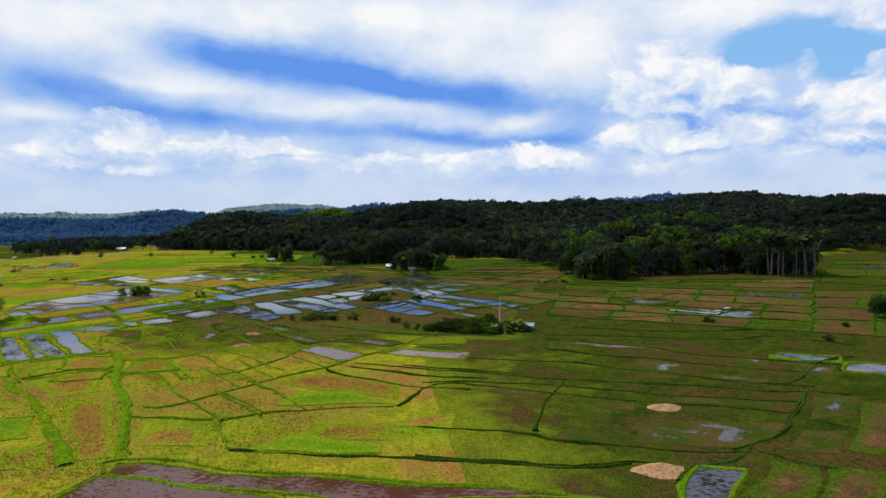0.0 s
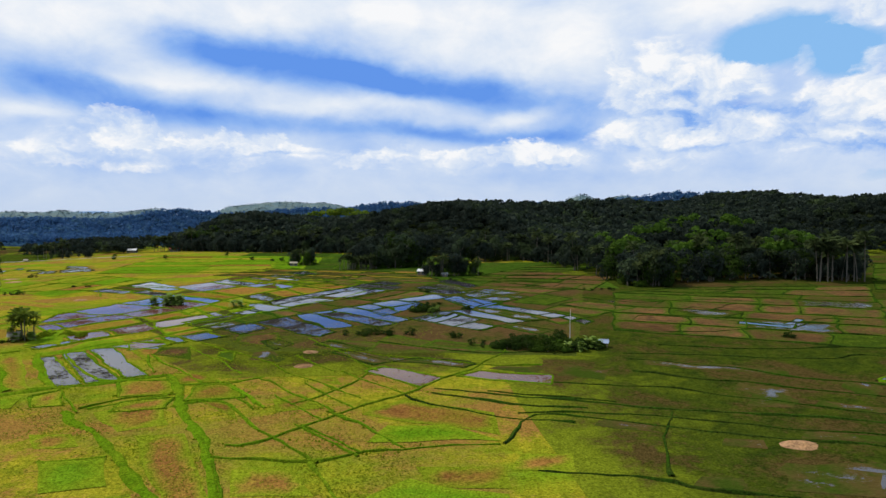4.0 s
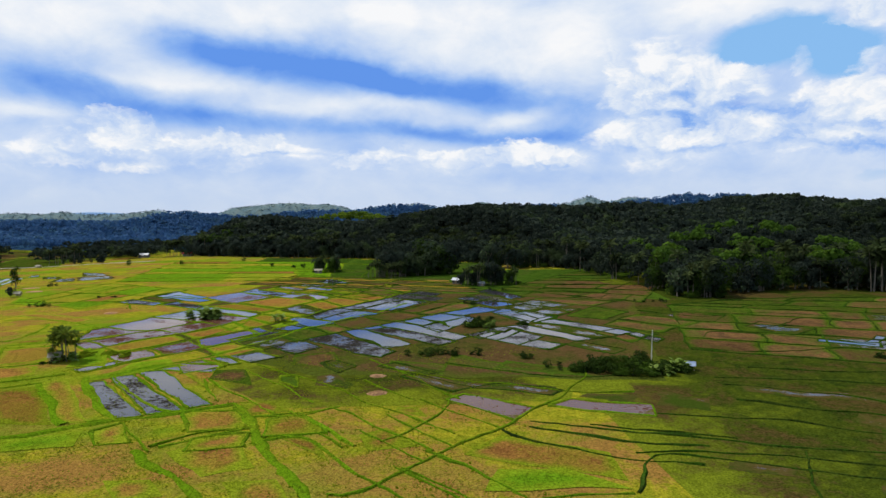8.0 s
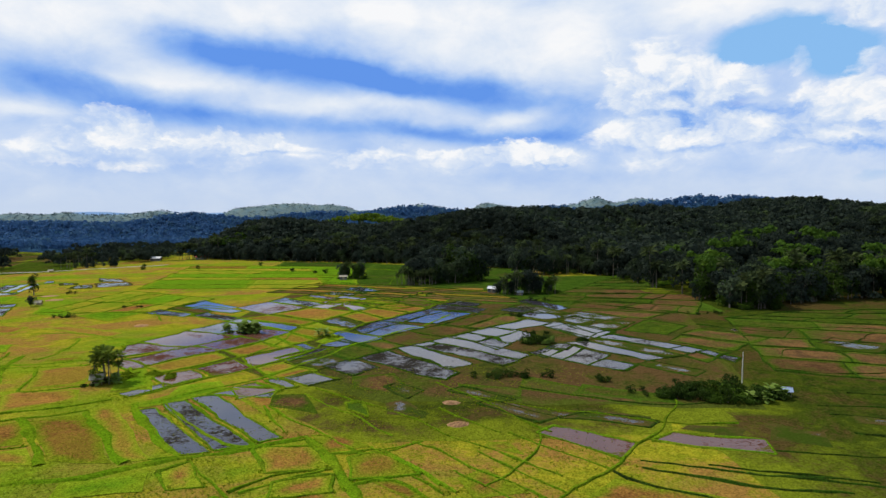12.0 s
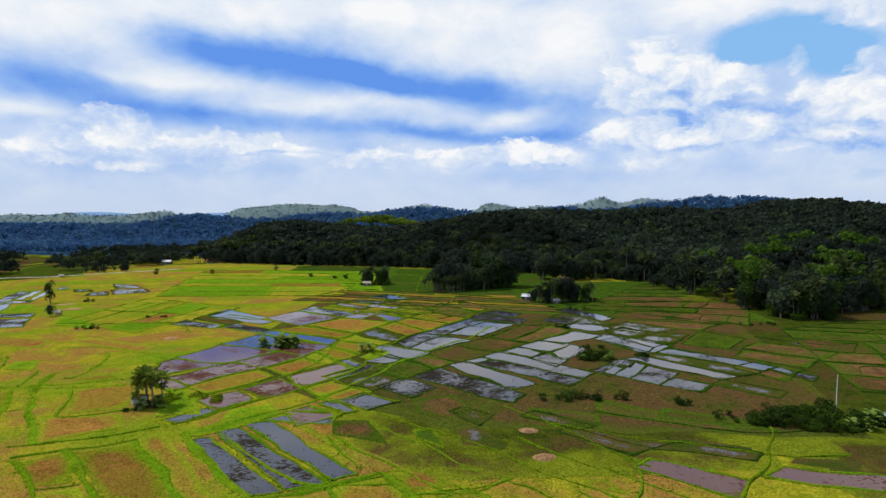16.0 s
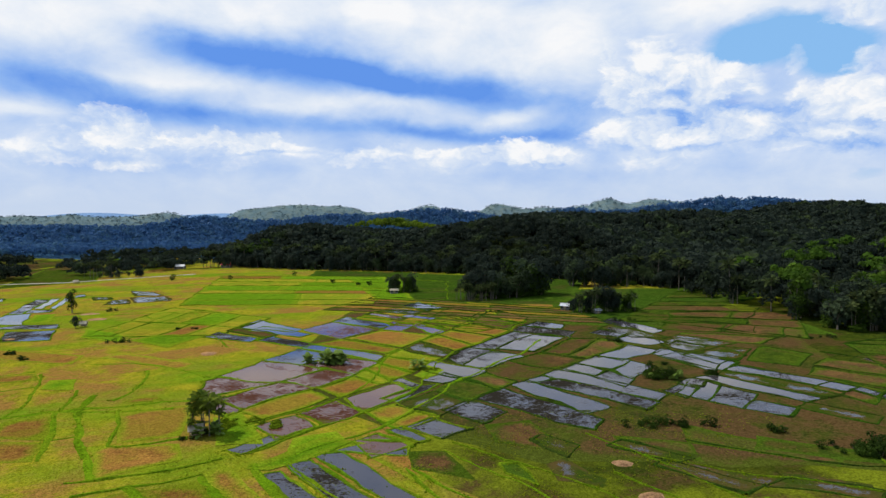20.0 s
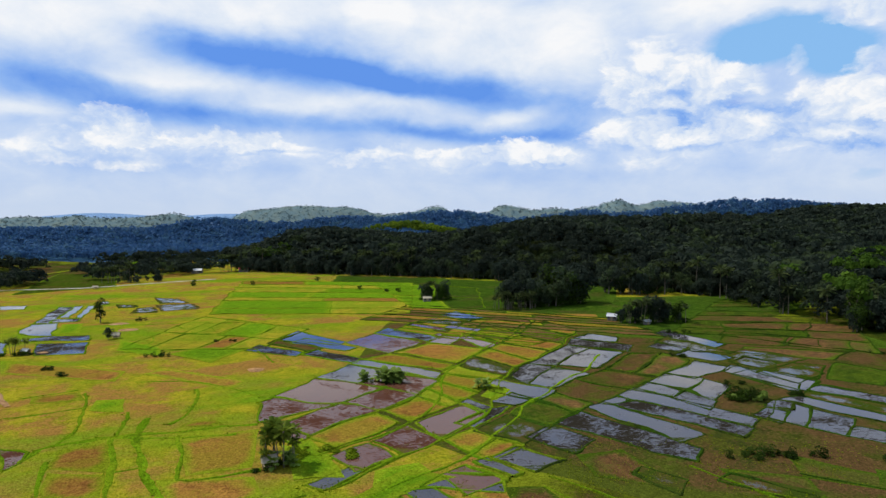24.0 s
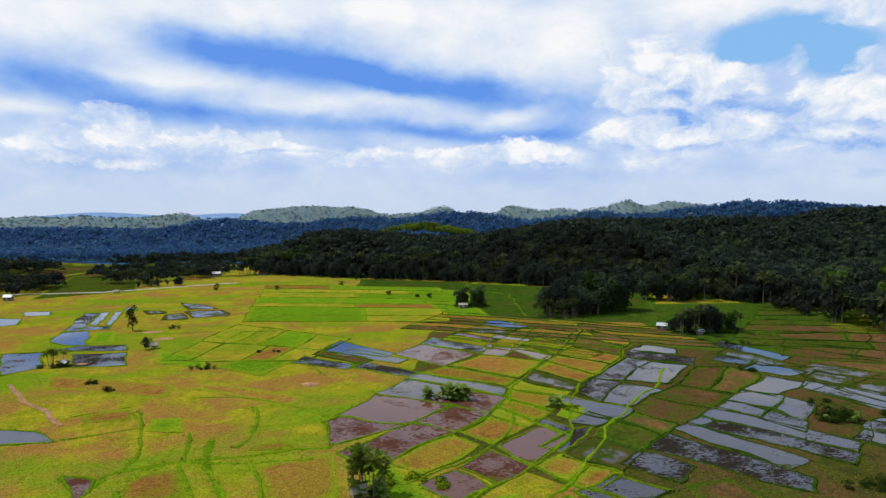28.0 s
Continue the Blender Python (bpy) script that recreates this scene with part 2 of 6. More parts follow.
def field_material(name, low, high, spot, spread=0.3, verge=None, fade=2.2, cover=0.5, fresh=None):
    """Grass or stubble: patches at three scales, fading into the verge's colour towards a plot's edge."""
    def build(t, p, pos, island, rnd, obj):
        big = noise_node(t, pos, 0.05, 6.0, 0.62, 0.4)
        mid = noise_node(t, pos, 0.22, 5.0, 0.65, 0.6)
        fine = noise_node(t, pos, 0.9, 6.0, 0.75)
        speck = noise_node(t, pos, 2.6, 3.0, 0.6)
        c = mix_node(t, ramp_node(t, mid, [(0.38, 0.0), (0.6, 1.0)]), low, high)
        c = mix_node(t, ramp_node(t, math_node(t, "MULTIPLY_ADD", fine, 0.35, math_node(t, "MULTIPLY", big, 0.75)), [(cover, 0.0), (cover + 0.1, 0.95)]), c, spot)
        if fresh:
            wide = noise_node(t, stretched(t, pos, -12, 0.6, 1.3), 0.02, 5.0, 0.6, 0.5)
            c = mix_node(t, ramp_node(t, math_node(t, "MULTIPLY_ADD", fine, 0.15, wide), [(0.56, 0.0), (0.72, 0.9)]), c, fresh)
        if verge:
            at = t.nodes.new("ShaderNodeAttribute")
            at.attribute_name = "edge"
            inside = math_node(t, "MULTIPLY_ADD", mid, 2.2, math_node(t, "MULTIPLY_ADD", at.outputs["Fac"], 1.0 / fade, -1.35))
            inside = math_node(t, "MULTIPLY_ADD", big, 5.0 if fade > 4 else 0.0, math_node(t, "SUBTRACT", inside, 3.0 if fade > 4 else 0.5))
            inside = math_node(t, "MULTIPLY_ADD", fine, 1.2, inside, clamp=True)
            c = mix_node(t, inside, mix_node(t, mid, verge, tuple(v * 1.6 for v in verge)), c)
        tone = math_node(t, "MULTIPLY_ADD", rnd, spread, 1.0 - spread / 2)
        tone = math_node(t, "MULTIPLY", tone, ramp_node(t, fine, [(0.32, 0.7), (0.66, 1.22)]))
        tone = math_node(t, "MULTIPLY", tone, ramp_node(t, speck, [(0.34, 0.58), (0.5, 1.0), (0.68, 1.38)]))
        c = mix_node(t, 1.0, c, math_tint(t, tone), "MULTIPLY")
        link(t, c, p.inputs["Base Color"])
        link(t, bump_node(t, math_node(t, "ADD", fine, speck), 0.8, 0.3), p.inputs["Normal"])
    return material(name, build, 1.0, 0.0)


def math_tint(t, value):
    n = t.nodes.new("ShaderNodeCombineColor")
    for i in range(3):
        link(t, value, n.inputs[i])
    return n.outputs[0]


# rice green made darker, in part to stand in for cloud shade
GRASS_FIELD = field_material("shade_dark_rice_grass", (0.022, 0.04, 0.005), (0.044, 0.068, 0.006), (0.05, 0.042, 0.01), 0.3, (0.026, 0.05, 0.004), 2.2, 0.56)
# dark green with cloud shade in its colour; the wide fade softens its edge
SHADE_DARK_GRASS = field_material("shade_dark_grassland", (0.018, 0.03, 0.004), (0.036, 0.05, 0.005), (0.05, 0.034, 0.011), 0.0, (0.075, 0.092, 0.006), 26.0, 0.53)
# a moving cloud shadow averaged into the olive colour
OLIVE = field_material("half_shaded_olive_grass", (0.02, 0.032, 0.004), (0.042, 0.05, 0.005), (0.052, 0.034, 0.012), 0.0, (0.08, 0.096, 0.006), 14.0, 0.52)
FALLOW = field_material("fallow_paddy_soil", (0.027, 0.036, 0.007), (0.045, 0.05, 0.008), (0.068, 0.04, 0.016), 0.0, (0.036, 0.046, 0.006), 6.0, 0.5)
YELLOW_FIELD = field_material("yellow_green_stubble", (0.15, 0.135, 0.012), (0.215, 0.19, 0.014), (0.11, 0.15, 0.008), 0.3, (0.11, 0.14, 0.008))
BROWN_FIELD = field_material("brown_rice_stubble", (0.135, 0.062, 0.017), (0.195, 0.1, 0.022), (0.15, 0.108, 0.014), 0.35, (0.095, 0.12, 0.006))
# red-brown stubble, darker than BROWN_FIELD because cloud shade is in the colour
DARK_SOIL = field_material("shade_dark_brown_stubble", (0.062, 0.034, 0.016), (0.105, 0.058, 0.022), (0.05, 0.056, 0.01), 0.35, (0.03, 0.052, 0.004), 2.2, 0.53)
MEADOW = field_material("valley_meadow", (0.128, 0.143, 0.008), (0.21, 0.19, 0.012), (0.185, 0.1, 0.024), 0.0, None, 2.2, 0.51, (0.085, 0.155, 0.006))
BUND_LUSH = field_material("bright_bund_grass", (0.065, 0.12, 0.004), (0.11, 0.165, 0.006), (0.075, 0.145, 0.004))
BUND_GRASS = field_material("bund_grass", (0.055, 0.09, 0.004), (0.1, 0.145, 0.006), (0.065, 0.135, 0.004))
MID_GREEN = field_material("green_pasture", (0.018, 0.042, 0.004), (0.034, 0.064, 0.006), (0.042, 0.046, 0.01), 0.2, (0.03, 0.056, 0.005), 5.0, 0.57)
# shaded copy of the bund grass, the shadow put into its colour
BUND_DARK = field_material("shade_dark_bund", (0.012, 0.022, 0.004), (0.028, 0.045, 0.006), (0.02, 0.05, 0.004))
LUSH = field_material("lush_grass", (0.058, 0.125, 0.005), (0.095, 0.17, 0.007), (0.075, 0.15, 0.005), 0.2, (0.095, 0.135, 0.006), 3.0)
# next three: far ground with blue air haze put into the base colour
FAR_FLOOR = field_material("haze_blue_woodland_floor", (0.02, 0.055, 0.12), (0.028, 0.07, 0.145), (0.03, 0.075, 0.12))
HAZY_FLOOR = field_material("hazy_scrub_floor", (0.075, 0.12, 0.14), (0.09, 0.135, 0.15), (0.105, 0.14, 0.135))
BLUE_RANGE = field_material("haze_blue_mountain_scrub", (0.11, 0.19, 0.33), (0.13, 0.21, 0.35), (0.12, 0.2, 0.33))
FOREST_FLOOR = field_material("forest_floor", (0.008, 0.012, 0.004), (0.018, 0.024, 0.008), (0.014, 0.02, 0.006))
SOIL = field_material("bare_sandy_soil", (0.2, 0.115, 0.06), (0.31, 0.19, 0.105), (0.26, 0.15, 0.07))
PALE_ROAD = field_material("pale_dirt_road", (0.3, 0.28, 0.22), (0.42, 0.38, 0.3), (0.35, 0.32, 0.25))


def stubble_rows(t, pos, rnd):
    """Clumps of old stubble standing out of the water in broken rows; each plot has more or less of it."""
    rows = noise_node(t, stretched(t, pos, 35, 0.4, 1.0), 2.4, 3.0, 0.65)
    wide = noise_node(t, pos, 0.11, 3.0, 0.6)
    dense = math_node(t, "MULTIPLY_ADD", wide, 0.9, math_node(t, "MULTIPLY_ADD", rnd, 0.34, -0.66))
    clumps = ramp_node(t, math_node(t, "ADD", rows, dense), [(0.52, 0.0), (0.6, 1.0)])
    at = t.nodes.new("ShaderNodeAttribute")
    at.attribute_name = "edge"
    ragged = math_node(t, "MULTIPLY_ADD", rows, 2.2, math_node(t, "MULTIPLY_ADD", wide, 1.6, -1.75))
    shore = math_node(t, "MULTIPLY", math_node(t, "SUBTRACT", ragged, at.outputs["Fac"]), 3.0, clamp=True)
    return clumps, shore, rows, wide


def pond(t, p, pos, rnd, mud_a, mud_b, stubble, bank, ior):
    clumps, shore, rows, wide = stubble_rows(t, pos, rnd)
    c = mix_node(t, clumps, mix_node(t, math_node(t, "MULTIPLY_ADD", wide, 1.2, -0.3, clamp=True), mud_a, mud_b), stubble)
    c = mix_node(t, shore, c, bank)
    land = math_node(t, "MAXIMUM", clumps, shore)
    link(t, c, p.inputs["Base Color"])
    link(t, math_node(t, "MULTIPLY_ADD", land, 0.8, 0.04), p.inputs["Roughness"])
    link(t, math_node(t, "MULTIPLY_ADD", land, -0.48, 0.5), p.inputs["Specular IOR Level"])
    link(t, bump_node(t, rows, 0.06, 0.03), p.inputs["Normal"])
    p.inputs["IOR"].default_value = ior


WATER = material("paddy_water", lambda t, p, pos, island, rnd, obj: pond(t, p, pos, rnd, (0.02, 0.02, 0.03), (0.05, 0.042, 0.045), (0.014, 0.012, 0.008), (0.02, 0.03, 0.005), 1.52))
MUDDY = material("red_brown_muddy_water", lambda t, p, pos, island, rnd, obj: pond(t, p, pos, rnd, (0.07, 0.03, 0.02), (0.1, 0.042, 0.026), (0.05, 0.02, 0.012), (0.06, 0.055, 0.01), 1.38))


def build_damp(t, p, pos, island, rnd, obj):
    fine = noise_node(t, stretched(t, pos, 10, 0.5, 1.1), 2.6, 6.0, 0.78)
    wide = noise_node(t, pos, 0.16, 4.0, 0.6)
    wet = math_node(t, "ADD", math_node(t, "MULTIPLY", fine, 0.6), math_node(t, "MULTIPLY", wide, 0.7))
    at = t.nodes.new("ShaderNodeAttribute")
    at.attribute_name = "edge"
    wet = math_node(t, "MULTIPLY_ADD", math_node(t, "MULTIPLY_ADD", at.outputs["Fac"], -0.3, 1.0, clamp=True), -0.2, wet)
    wet = ramp_node(t, wet, [(0.62, 0.0), (0.66, 1.0)])
    dry = mix_node(t, ramp_node(t, wide, [(0.4, 0.0), (0.6, 1.0)]), (0.026, 0.042, 0.005), (0.058, 0.042, 0.013))
    dry = mix_node(t, 1.0, dry, math_tint(t, ramp_node(t, fine, [(0.3, 0.55), (0.7, 1.4)])), "MULTIPLY")
    link(t, mix_node(t, wet, dry, (0.03, 0.025, 0.02)), p.inputs["Base Color"])
    link(t, math_node(t, "MULTIPLY_ADD", wet, -0.9, 1.0), p.inputs["Roughness"])
    link(t, math_node(t, "MULTIPLY", wet, 0.5), p.inputs["Specular IOR Level"])
    link(t, bump_node(t, fine, 0.2, 0.1), p.inputs["Normal"])


DAMP_FIELD = material("wet_rice_stubble", build_damp, 0.9, 0.4)


def leaf_material(name, a, b, bright, thin=0.35, spec=0.05):
    def build(t, p, pos, island, rnd, obj):
        n = noise_node(t, pos, 0.11, 3.0, 0.6)
        c = mix_node(t, math_node(t, "MULTIPLY_ADD", island, 0.35, math_node(t, "MULTIPLY_ADD", n, 1.6, -0.5), clamp=True), a, b)
        c = mix_node(t, ramp_node(t, noise_node(t, pos, 0.045, 3.0, 0.6), [(0.52, 0.0), (0.72, 1.0)]), c, bright)
        c = mix_node(t, 1.0, c, math_tint(t, math_node(t, "MULTIPLY_ADD", rnd, 0.6, 0.7)), "MULTIPLY")
        link(t, c, p.inputs["Base Color"])
        tr = t.nodes.new("ShaderNodeBsdfTranslucent")
        link(t, c, tr.inputs[0])
        mx = t.nodes.new("ShaderNodeMixShader")
        mx.inputs[0].default_value = thin
        out = t.nodes["Material Output"]
        link(t, p.outputs[0], mx.inputs[1])
        link(t, tr.outputs[0], mx.inputs[2])
        link(t, mx.outputs[0], out.inputs[0])
    return material(name, build, 0.8, spec)


# forest colour lowered for cloud shadow and blued slightly for haze
FOREST = leaf_material("shade_dark_forest_leaves", (0.011, 0.019, 0.015), (0.034, 0.047, 0.032), (0.046, 0.07, 0.022))
LEAF = leaf_material("broadleaf", (0.012, 0.026, 0.004), (0.03, 0.055, 0.006), (0.045, 0.085, 0.006))
# leaves brightened in colour where the sun breaks through on the saddle
LIT_LEAF = leaf_material("sunlit_saddle_leaves", (0.04, 0.08, 0.01), (0.12, 0.18, 0.012), (0.17, 0.23, 0.015))
# lighter copy of the forest leaves, with sunlight in the colour
GLADE_LEAF = leaf_material("sunlit_forest_leaves", (0.02, 0.045, 0.006), (0.045, 0.09, 0.008), (0.07, 0.12, 0.01))
PALM_LEAF = leaf_material("palm_frond", (0.07, 0.115, 0.012), (0.15, 0.2, 0.022), (0.18, 0.22, 0.03), 0.45)
GROVE_LEAF = leaf_material("grove_palm_frond", (0.022, 0.036, 0.012), (0.05, 0.068, 0.022), (0.07, 0.09, 0.03), 0.35)
BANANA_LEAF = leaf_material("banana_leaf", (0.07, 0.12, 0.012), (0.14, 0.21, 0.03), (0.17, 0.23, 0.045), 0.35, 0.2)
TUFT = leaf_material("grass_tufts", (0.08, 0.13, 0.001), (0.15, 0.2, 0.002), (0.1, 0.19, 0.001), 0.5)
# far leaves tinted towards blue to stand in for haze
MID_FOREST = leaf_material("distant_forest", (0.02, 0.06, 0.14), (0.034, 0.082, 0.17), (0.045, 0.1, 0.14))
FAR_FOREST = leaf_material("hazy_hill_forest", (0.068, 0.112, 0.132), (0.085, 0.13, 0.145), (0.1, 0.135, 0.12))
BARK = material("bark", lambda t, p, pos, i, r, o: link(t, mix_node(t, noise_node(t, pos, 3.0), (0.07, 0.06, 0.045), (0.16, 0.14, 0.11)), p.inputs["Base Color"]))


# ---------------------------------------------------------------- ground
def gauss(x, y, cx, cy, sx, sy):
    return np.exp(-((x - cx) / sx) ** 2 - ((y - cy) / sy) ** 2)


def valley(x, y):
    v = np.minimum(y - 76.0, 336.0)
    return 0.0104 * x + 0.0498 * v - 2.79e-5 * x * x - 7.4e-5 * v * v


# wooded front ridges: x, y, height; then the blue middle range and the open far range with their widths
FRONT = [
    (-330, 800, -3.7), (-245, 700, 21.1), (-160, 700, 5.9), (-160, 800, 11.1), (-75, 590, 12.9), (-75, 700, 10.0),
    (-75, 800, -4.0), (10, 590, 20.8), (10, 700, 19.5), (95, 590, -2.8), (95, 700, 17.0), (95, 800, 13.3),
    (180, 590, 10.8), (180, 700, 22.2), (180, 800, 6.9), (265, 590, 2.9), (265, 700, 8.1), (265, 800, 21.0),
    (350, 590, 14.9), (350, 700, 28.9), (350, 800, 29.4), (435, 590, 31.9), (435, 700, 7.5), (435, 800, 3.9),
    (520, 590, 3.6), (620, 640, 24), (760, 720, 30),
]
HILLS = [(x, y, 70, 75, h) for x, y, h in FRONT] + [
    (150, 405, 55, 55, 14), (-135, 850, 75, 42, 11),
    (-900, 1100, 105, 80, 14.0), (-790, 1100, 80, 75, 14.1), (-690, 1080, 75, 75, 18.2), (-590, 1080, 75, 70, 14.1), (-493, 1135, 80, 75, 33.7), (-385, 1160, 75, 70, 19.2),
    (-282, 1185, 80, 70, 33.2), (-200, 1150, 60, 70, 20.2), (-125, 1097, 75, 75, 37.0), (-40, 1130, 65, 70, 32.5), (60, 1150, 65, 60, 28.7), (150, 1180, 65, 60, 42.7),
    (230, 1190, 55, 60, 25.7), (310, 1200, 65, 60, 44.1), (412, 1208, 75, 70, 57.1), (514, 1248, 80, 70, 56.3), (620, 1240, 80, 80, 47.2), (720, 1240, 80, 80, 38.5),
    (840, 1240, 95, 90, 42.4), (980, 1240, 110, 90, 54.1), (-1020, 1120, 100, 80, 16.1),
]
FAR_HILLS = [
    (-1500, 1800, 120, 90, 45.6), (-1330, 1750, 100, 80, 40.5), (-1180, 1720, 90, 80, 40.8), (-1039, 1711, 85, 80, 42.5), (-920, 1740, 80, 80, 33.4), (-811, 1800, 85, 80, 52.0),
    (-677, 1990, 85, 80, 56.1), (-560, 1990, 80, 80, 57.4), (-470, 1990, 70, 80, 52.1), (-380, 1990, 65, 80, 58.1), (-309, 1990, 55, 80, 33.7), (-230, 2000, 60, 80, 44.7),
    (-160, 2000, 50, 80, 41.3), (-99, 2008, 50, 80, 63.7), (-25, 1930, 60, 80, 52.6), (73, 1864, 65, 80, 67.9), (150, 1850, 60, 80, 41.7), (230, 1850, 60, 80, 60.6),
    (290, 1760, 50, 80, 58.4), (346, 1681, 50, 80, 73.1), (440, 1680, 70, 80, 73.2), (540, 1680, 75, 80, 65.4), (680, 1700, 95, 90, 70.6), (850, 1700, 120, 90, 74.7),
    (1080, 1750, 150, 90, 70.9), (1350, 1800, 180, 100, 76.4),
    (-2000, 3600, 420, 200, 56), (-1250, 3600, 330, 200, 50), (-700, 3600, 240, 200, 46),
]


def forest_edge(x):
    """The y of the forest's foot for an x of the plan."""
    return np.interp(x, [-900, -500, -420, -330, -284, -195, -107, 7, 50, 62, 90, 130, 190, 215, 250, 900],
                     [760, 820, 860, 760, 660, 606, 567, 488, 440, 330, 312, 326, 324, 400, 520, 560])


def ground_z(x, y):
    x, y = np.asarray(x, float), np.asarray(y, float)
    far = np.clip(np.hypot(x, y) / 700 - 1.0, 0, 1)
    z = valley(np.clip(x, -500, 500), y) * (1 - far)
    rise = 0.0
    for cx, cy, sx, sy, h in HILLS + FAR_HILLS:
        rise = rise + h * gauss(x, y, cx, cy, sx, sy)
    step = np.clip((y - forest_edge(x) - 4) / 70, 0, 1)
    return z + rise * step * step * (3 - 2 * step)


def mesh_object(name, verts, faces, mat, smooth=False):
    me = bpy.data.meshes.new(name)
    me.from_pydata([tuple(map(float, v)) for v in verts], [], faces)
    me.materials.append(mat)
    if smooth:
        me.polygons.foreach_set("use_smooth", [True] * len(me.polygons))
    me.update()
    return new(name, me)


def spaced(n, inner, outer):
    s = np.linspace(-1, 1, n)
    return inner * s + (outer - inner) * s ** 5


gx, gy = spaced(381, 560, 4600), spaced(381, 560, 4600) + 350
GX, GY = np.meshgrid(gx, gy)
GZ = ground_z(GX, GY)
nx = len(gx)
ground = mesh_object("ground", np.stack([GX, GY, GZ], -1).reshape(-1, 3),
                     [(r * nx + c, r * nx + c + 1, (r + 1) * nx + c + 1, (r + 1) * nx + c) for r in range(nx - 1) for c in range(nx - 1)], MEADOW, True)
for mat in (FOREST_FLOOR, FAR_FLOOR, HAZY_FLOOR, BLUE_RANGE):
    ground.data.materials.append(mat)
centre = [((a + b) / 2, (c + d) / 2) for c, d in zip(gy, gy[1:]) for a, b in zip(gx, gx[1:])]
# the farther the face, the more haze its floor colour holds
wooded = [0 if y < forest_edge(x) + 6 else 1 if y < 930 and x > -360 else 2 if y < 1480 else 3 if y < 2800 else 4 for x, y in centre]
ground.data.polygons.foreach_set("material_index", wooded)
tagged(ground, "yellow-green grassy valley floor rising to wooded hills", "ground", kind="structure")


def part(name, mesh, parent, label=""):
    ob = new(name, mesh)
    ob.parent = parent
    if label:
        ob["label"] = label
    return ob


# ---------------------------------------------------------------- paddies
KIND = {
    "w": ("flooded_paddy", WATER, 0.10, "flooded rice paddy reflecting the sky between grassy bunds"),
    "m": ("flooded_paddy", MUDDY, 0.10, "flooded paddy of red-brown muddy water between bunds"),
    "b": ("stubble_paddy", BROWN_FIELD, 0.08, "dry brown rice stubble plot between grassy bunds"),
    "g": ("grass_paddy", GRASS_FIELD, 0.08, "dark green grassy rice plot between low bunds, partly darkened for cloud shade"),
    "y": ("stubble_paddy", YELLOW_FIELD, 0.08, "yellow-green rice stubble plot between low bunds"),
    "d": ("wet_paddy", DAMP_FIELD, 0.08, "wet rice stubble plot with standing puddles"),
    "r": ("stubble_paddy", DARK_SOIL, 0.08, "red-brown stubble plot between bunds, darkened in colour for cloud shade"),
    "p": ("fallow_ground", FALLOW, 0.04, "brown and green fallow ground between the flooded paddies"),
    "u": ("grassland", SHADE_DARK_GRASS, 0.02, "dark green grassland between the paddies, partly darkened in colour for cloud shade"),
    "v": ("pasture", MID_GREEN, 0.05, "mid-green pasture at the foot of the forest"),
    "o": ("grassland", OLIVE, 0.03, "olive-green grassland between the bunds, moving cloud shade averaged into its colour"),
    "l": ("grass_patch", LUSH, 0.12, "patch of lush bright green grass"),
}
rng = random.Random(5)
tuft_spots = []


def wobble(p, amp=0.9):
    v = Vector((p.x * 0.07, p.y * 0.07, 3.0))
    w = Vector((p.x * 0.3, p.y * 0.3, 8.0))
    return Vector((p.x + amp * noise.noise(v) * 2 + 0.5 * noise.noise(w), p.y + amp * noise.noise(v + Vector((9, 4, 2))) * 2 + 0.5 * noise.noise(w + Vector((5, 5, 5)))))


def grid_mesh(name, pts, w, mat, lift, edge=None):
    xy = np.array([(p.x, p.y) for p in pts])
    z = ground_z(xy[:, 0], xy[:, 1]) + lift
    h = len(pts) // w
    faces = [(j * w + i, j * w + i + 1, (j + 1) * w + i + 1, (j + 1) * w + i) for j in range(h - 1) for i in range(w - 1)]
    me = bpy.data.meshes.new(name)
    me.from_pydata(np.column_stack([xy, z]).tolist(), [], faces)
    me.materials.append(mat)
    if edge:
        me.attributes.new("edge", "FLOAT", "POINT").data.foreach_set("value", edge)
    return me


def plot_mesh(name, a, b, c, d, mat, lift):
    nu = max(2, min(26, int((b - a).length / 3.5)))
    nv = max(2, min(26, int((d - a).length / 3.5)))
    pts = [wobble(a.lerp(b, i / nu).lerp(d.lerp(c, i / nu), j / nv)) for j in range(nv + 1) for i in range(nu + 1)]
    wide, deep = ((b - a).length + (c - d).length) / 2, ((d - a).length + (c - b).length) / 2
    edge = [min(min(i, nu - i) / nu * wide, min(j, nv - j) / nv * deep) for j in range(nv + 1) for i in range(nu + 1)]
    return grid_mesh(name, pts, nu + 1, mat, lift + (rng.uniform(-0.012, 0.012) if lift > 0.045 else 0), edge)


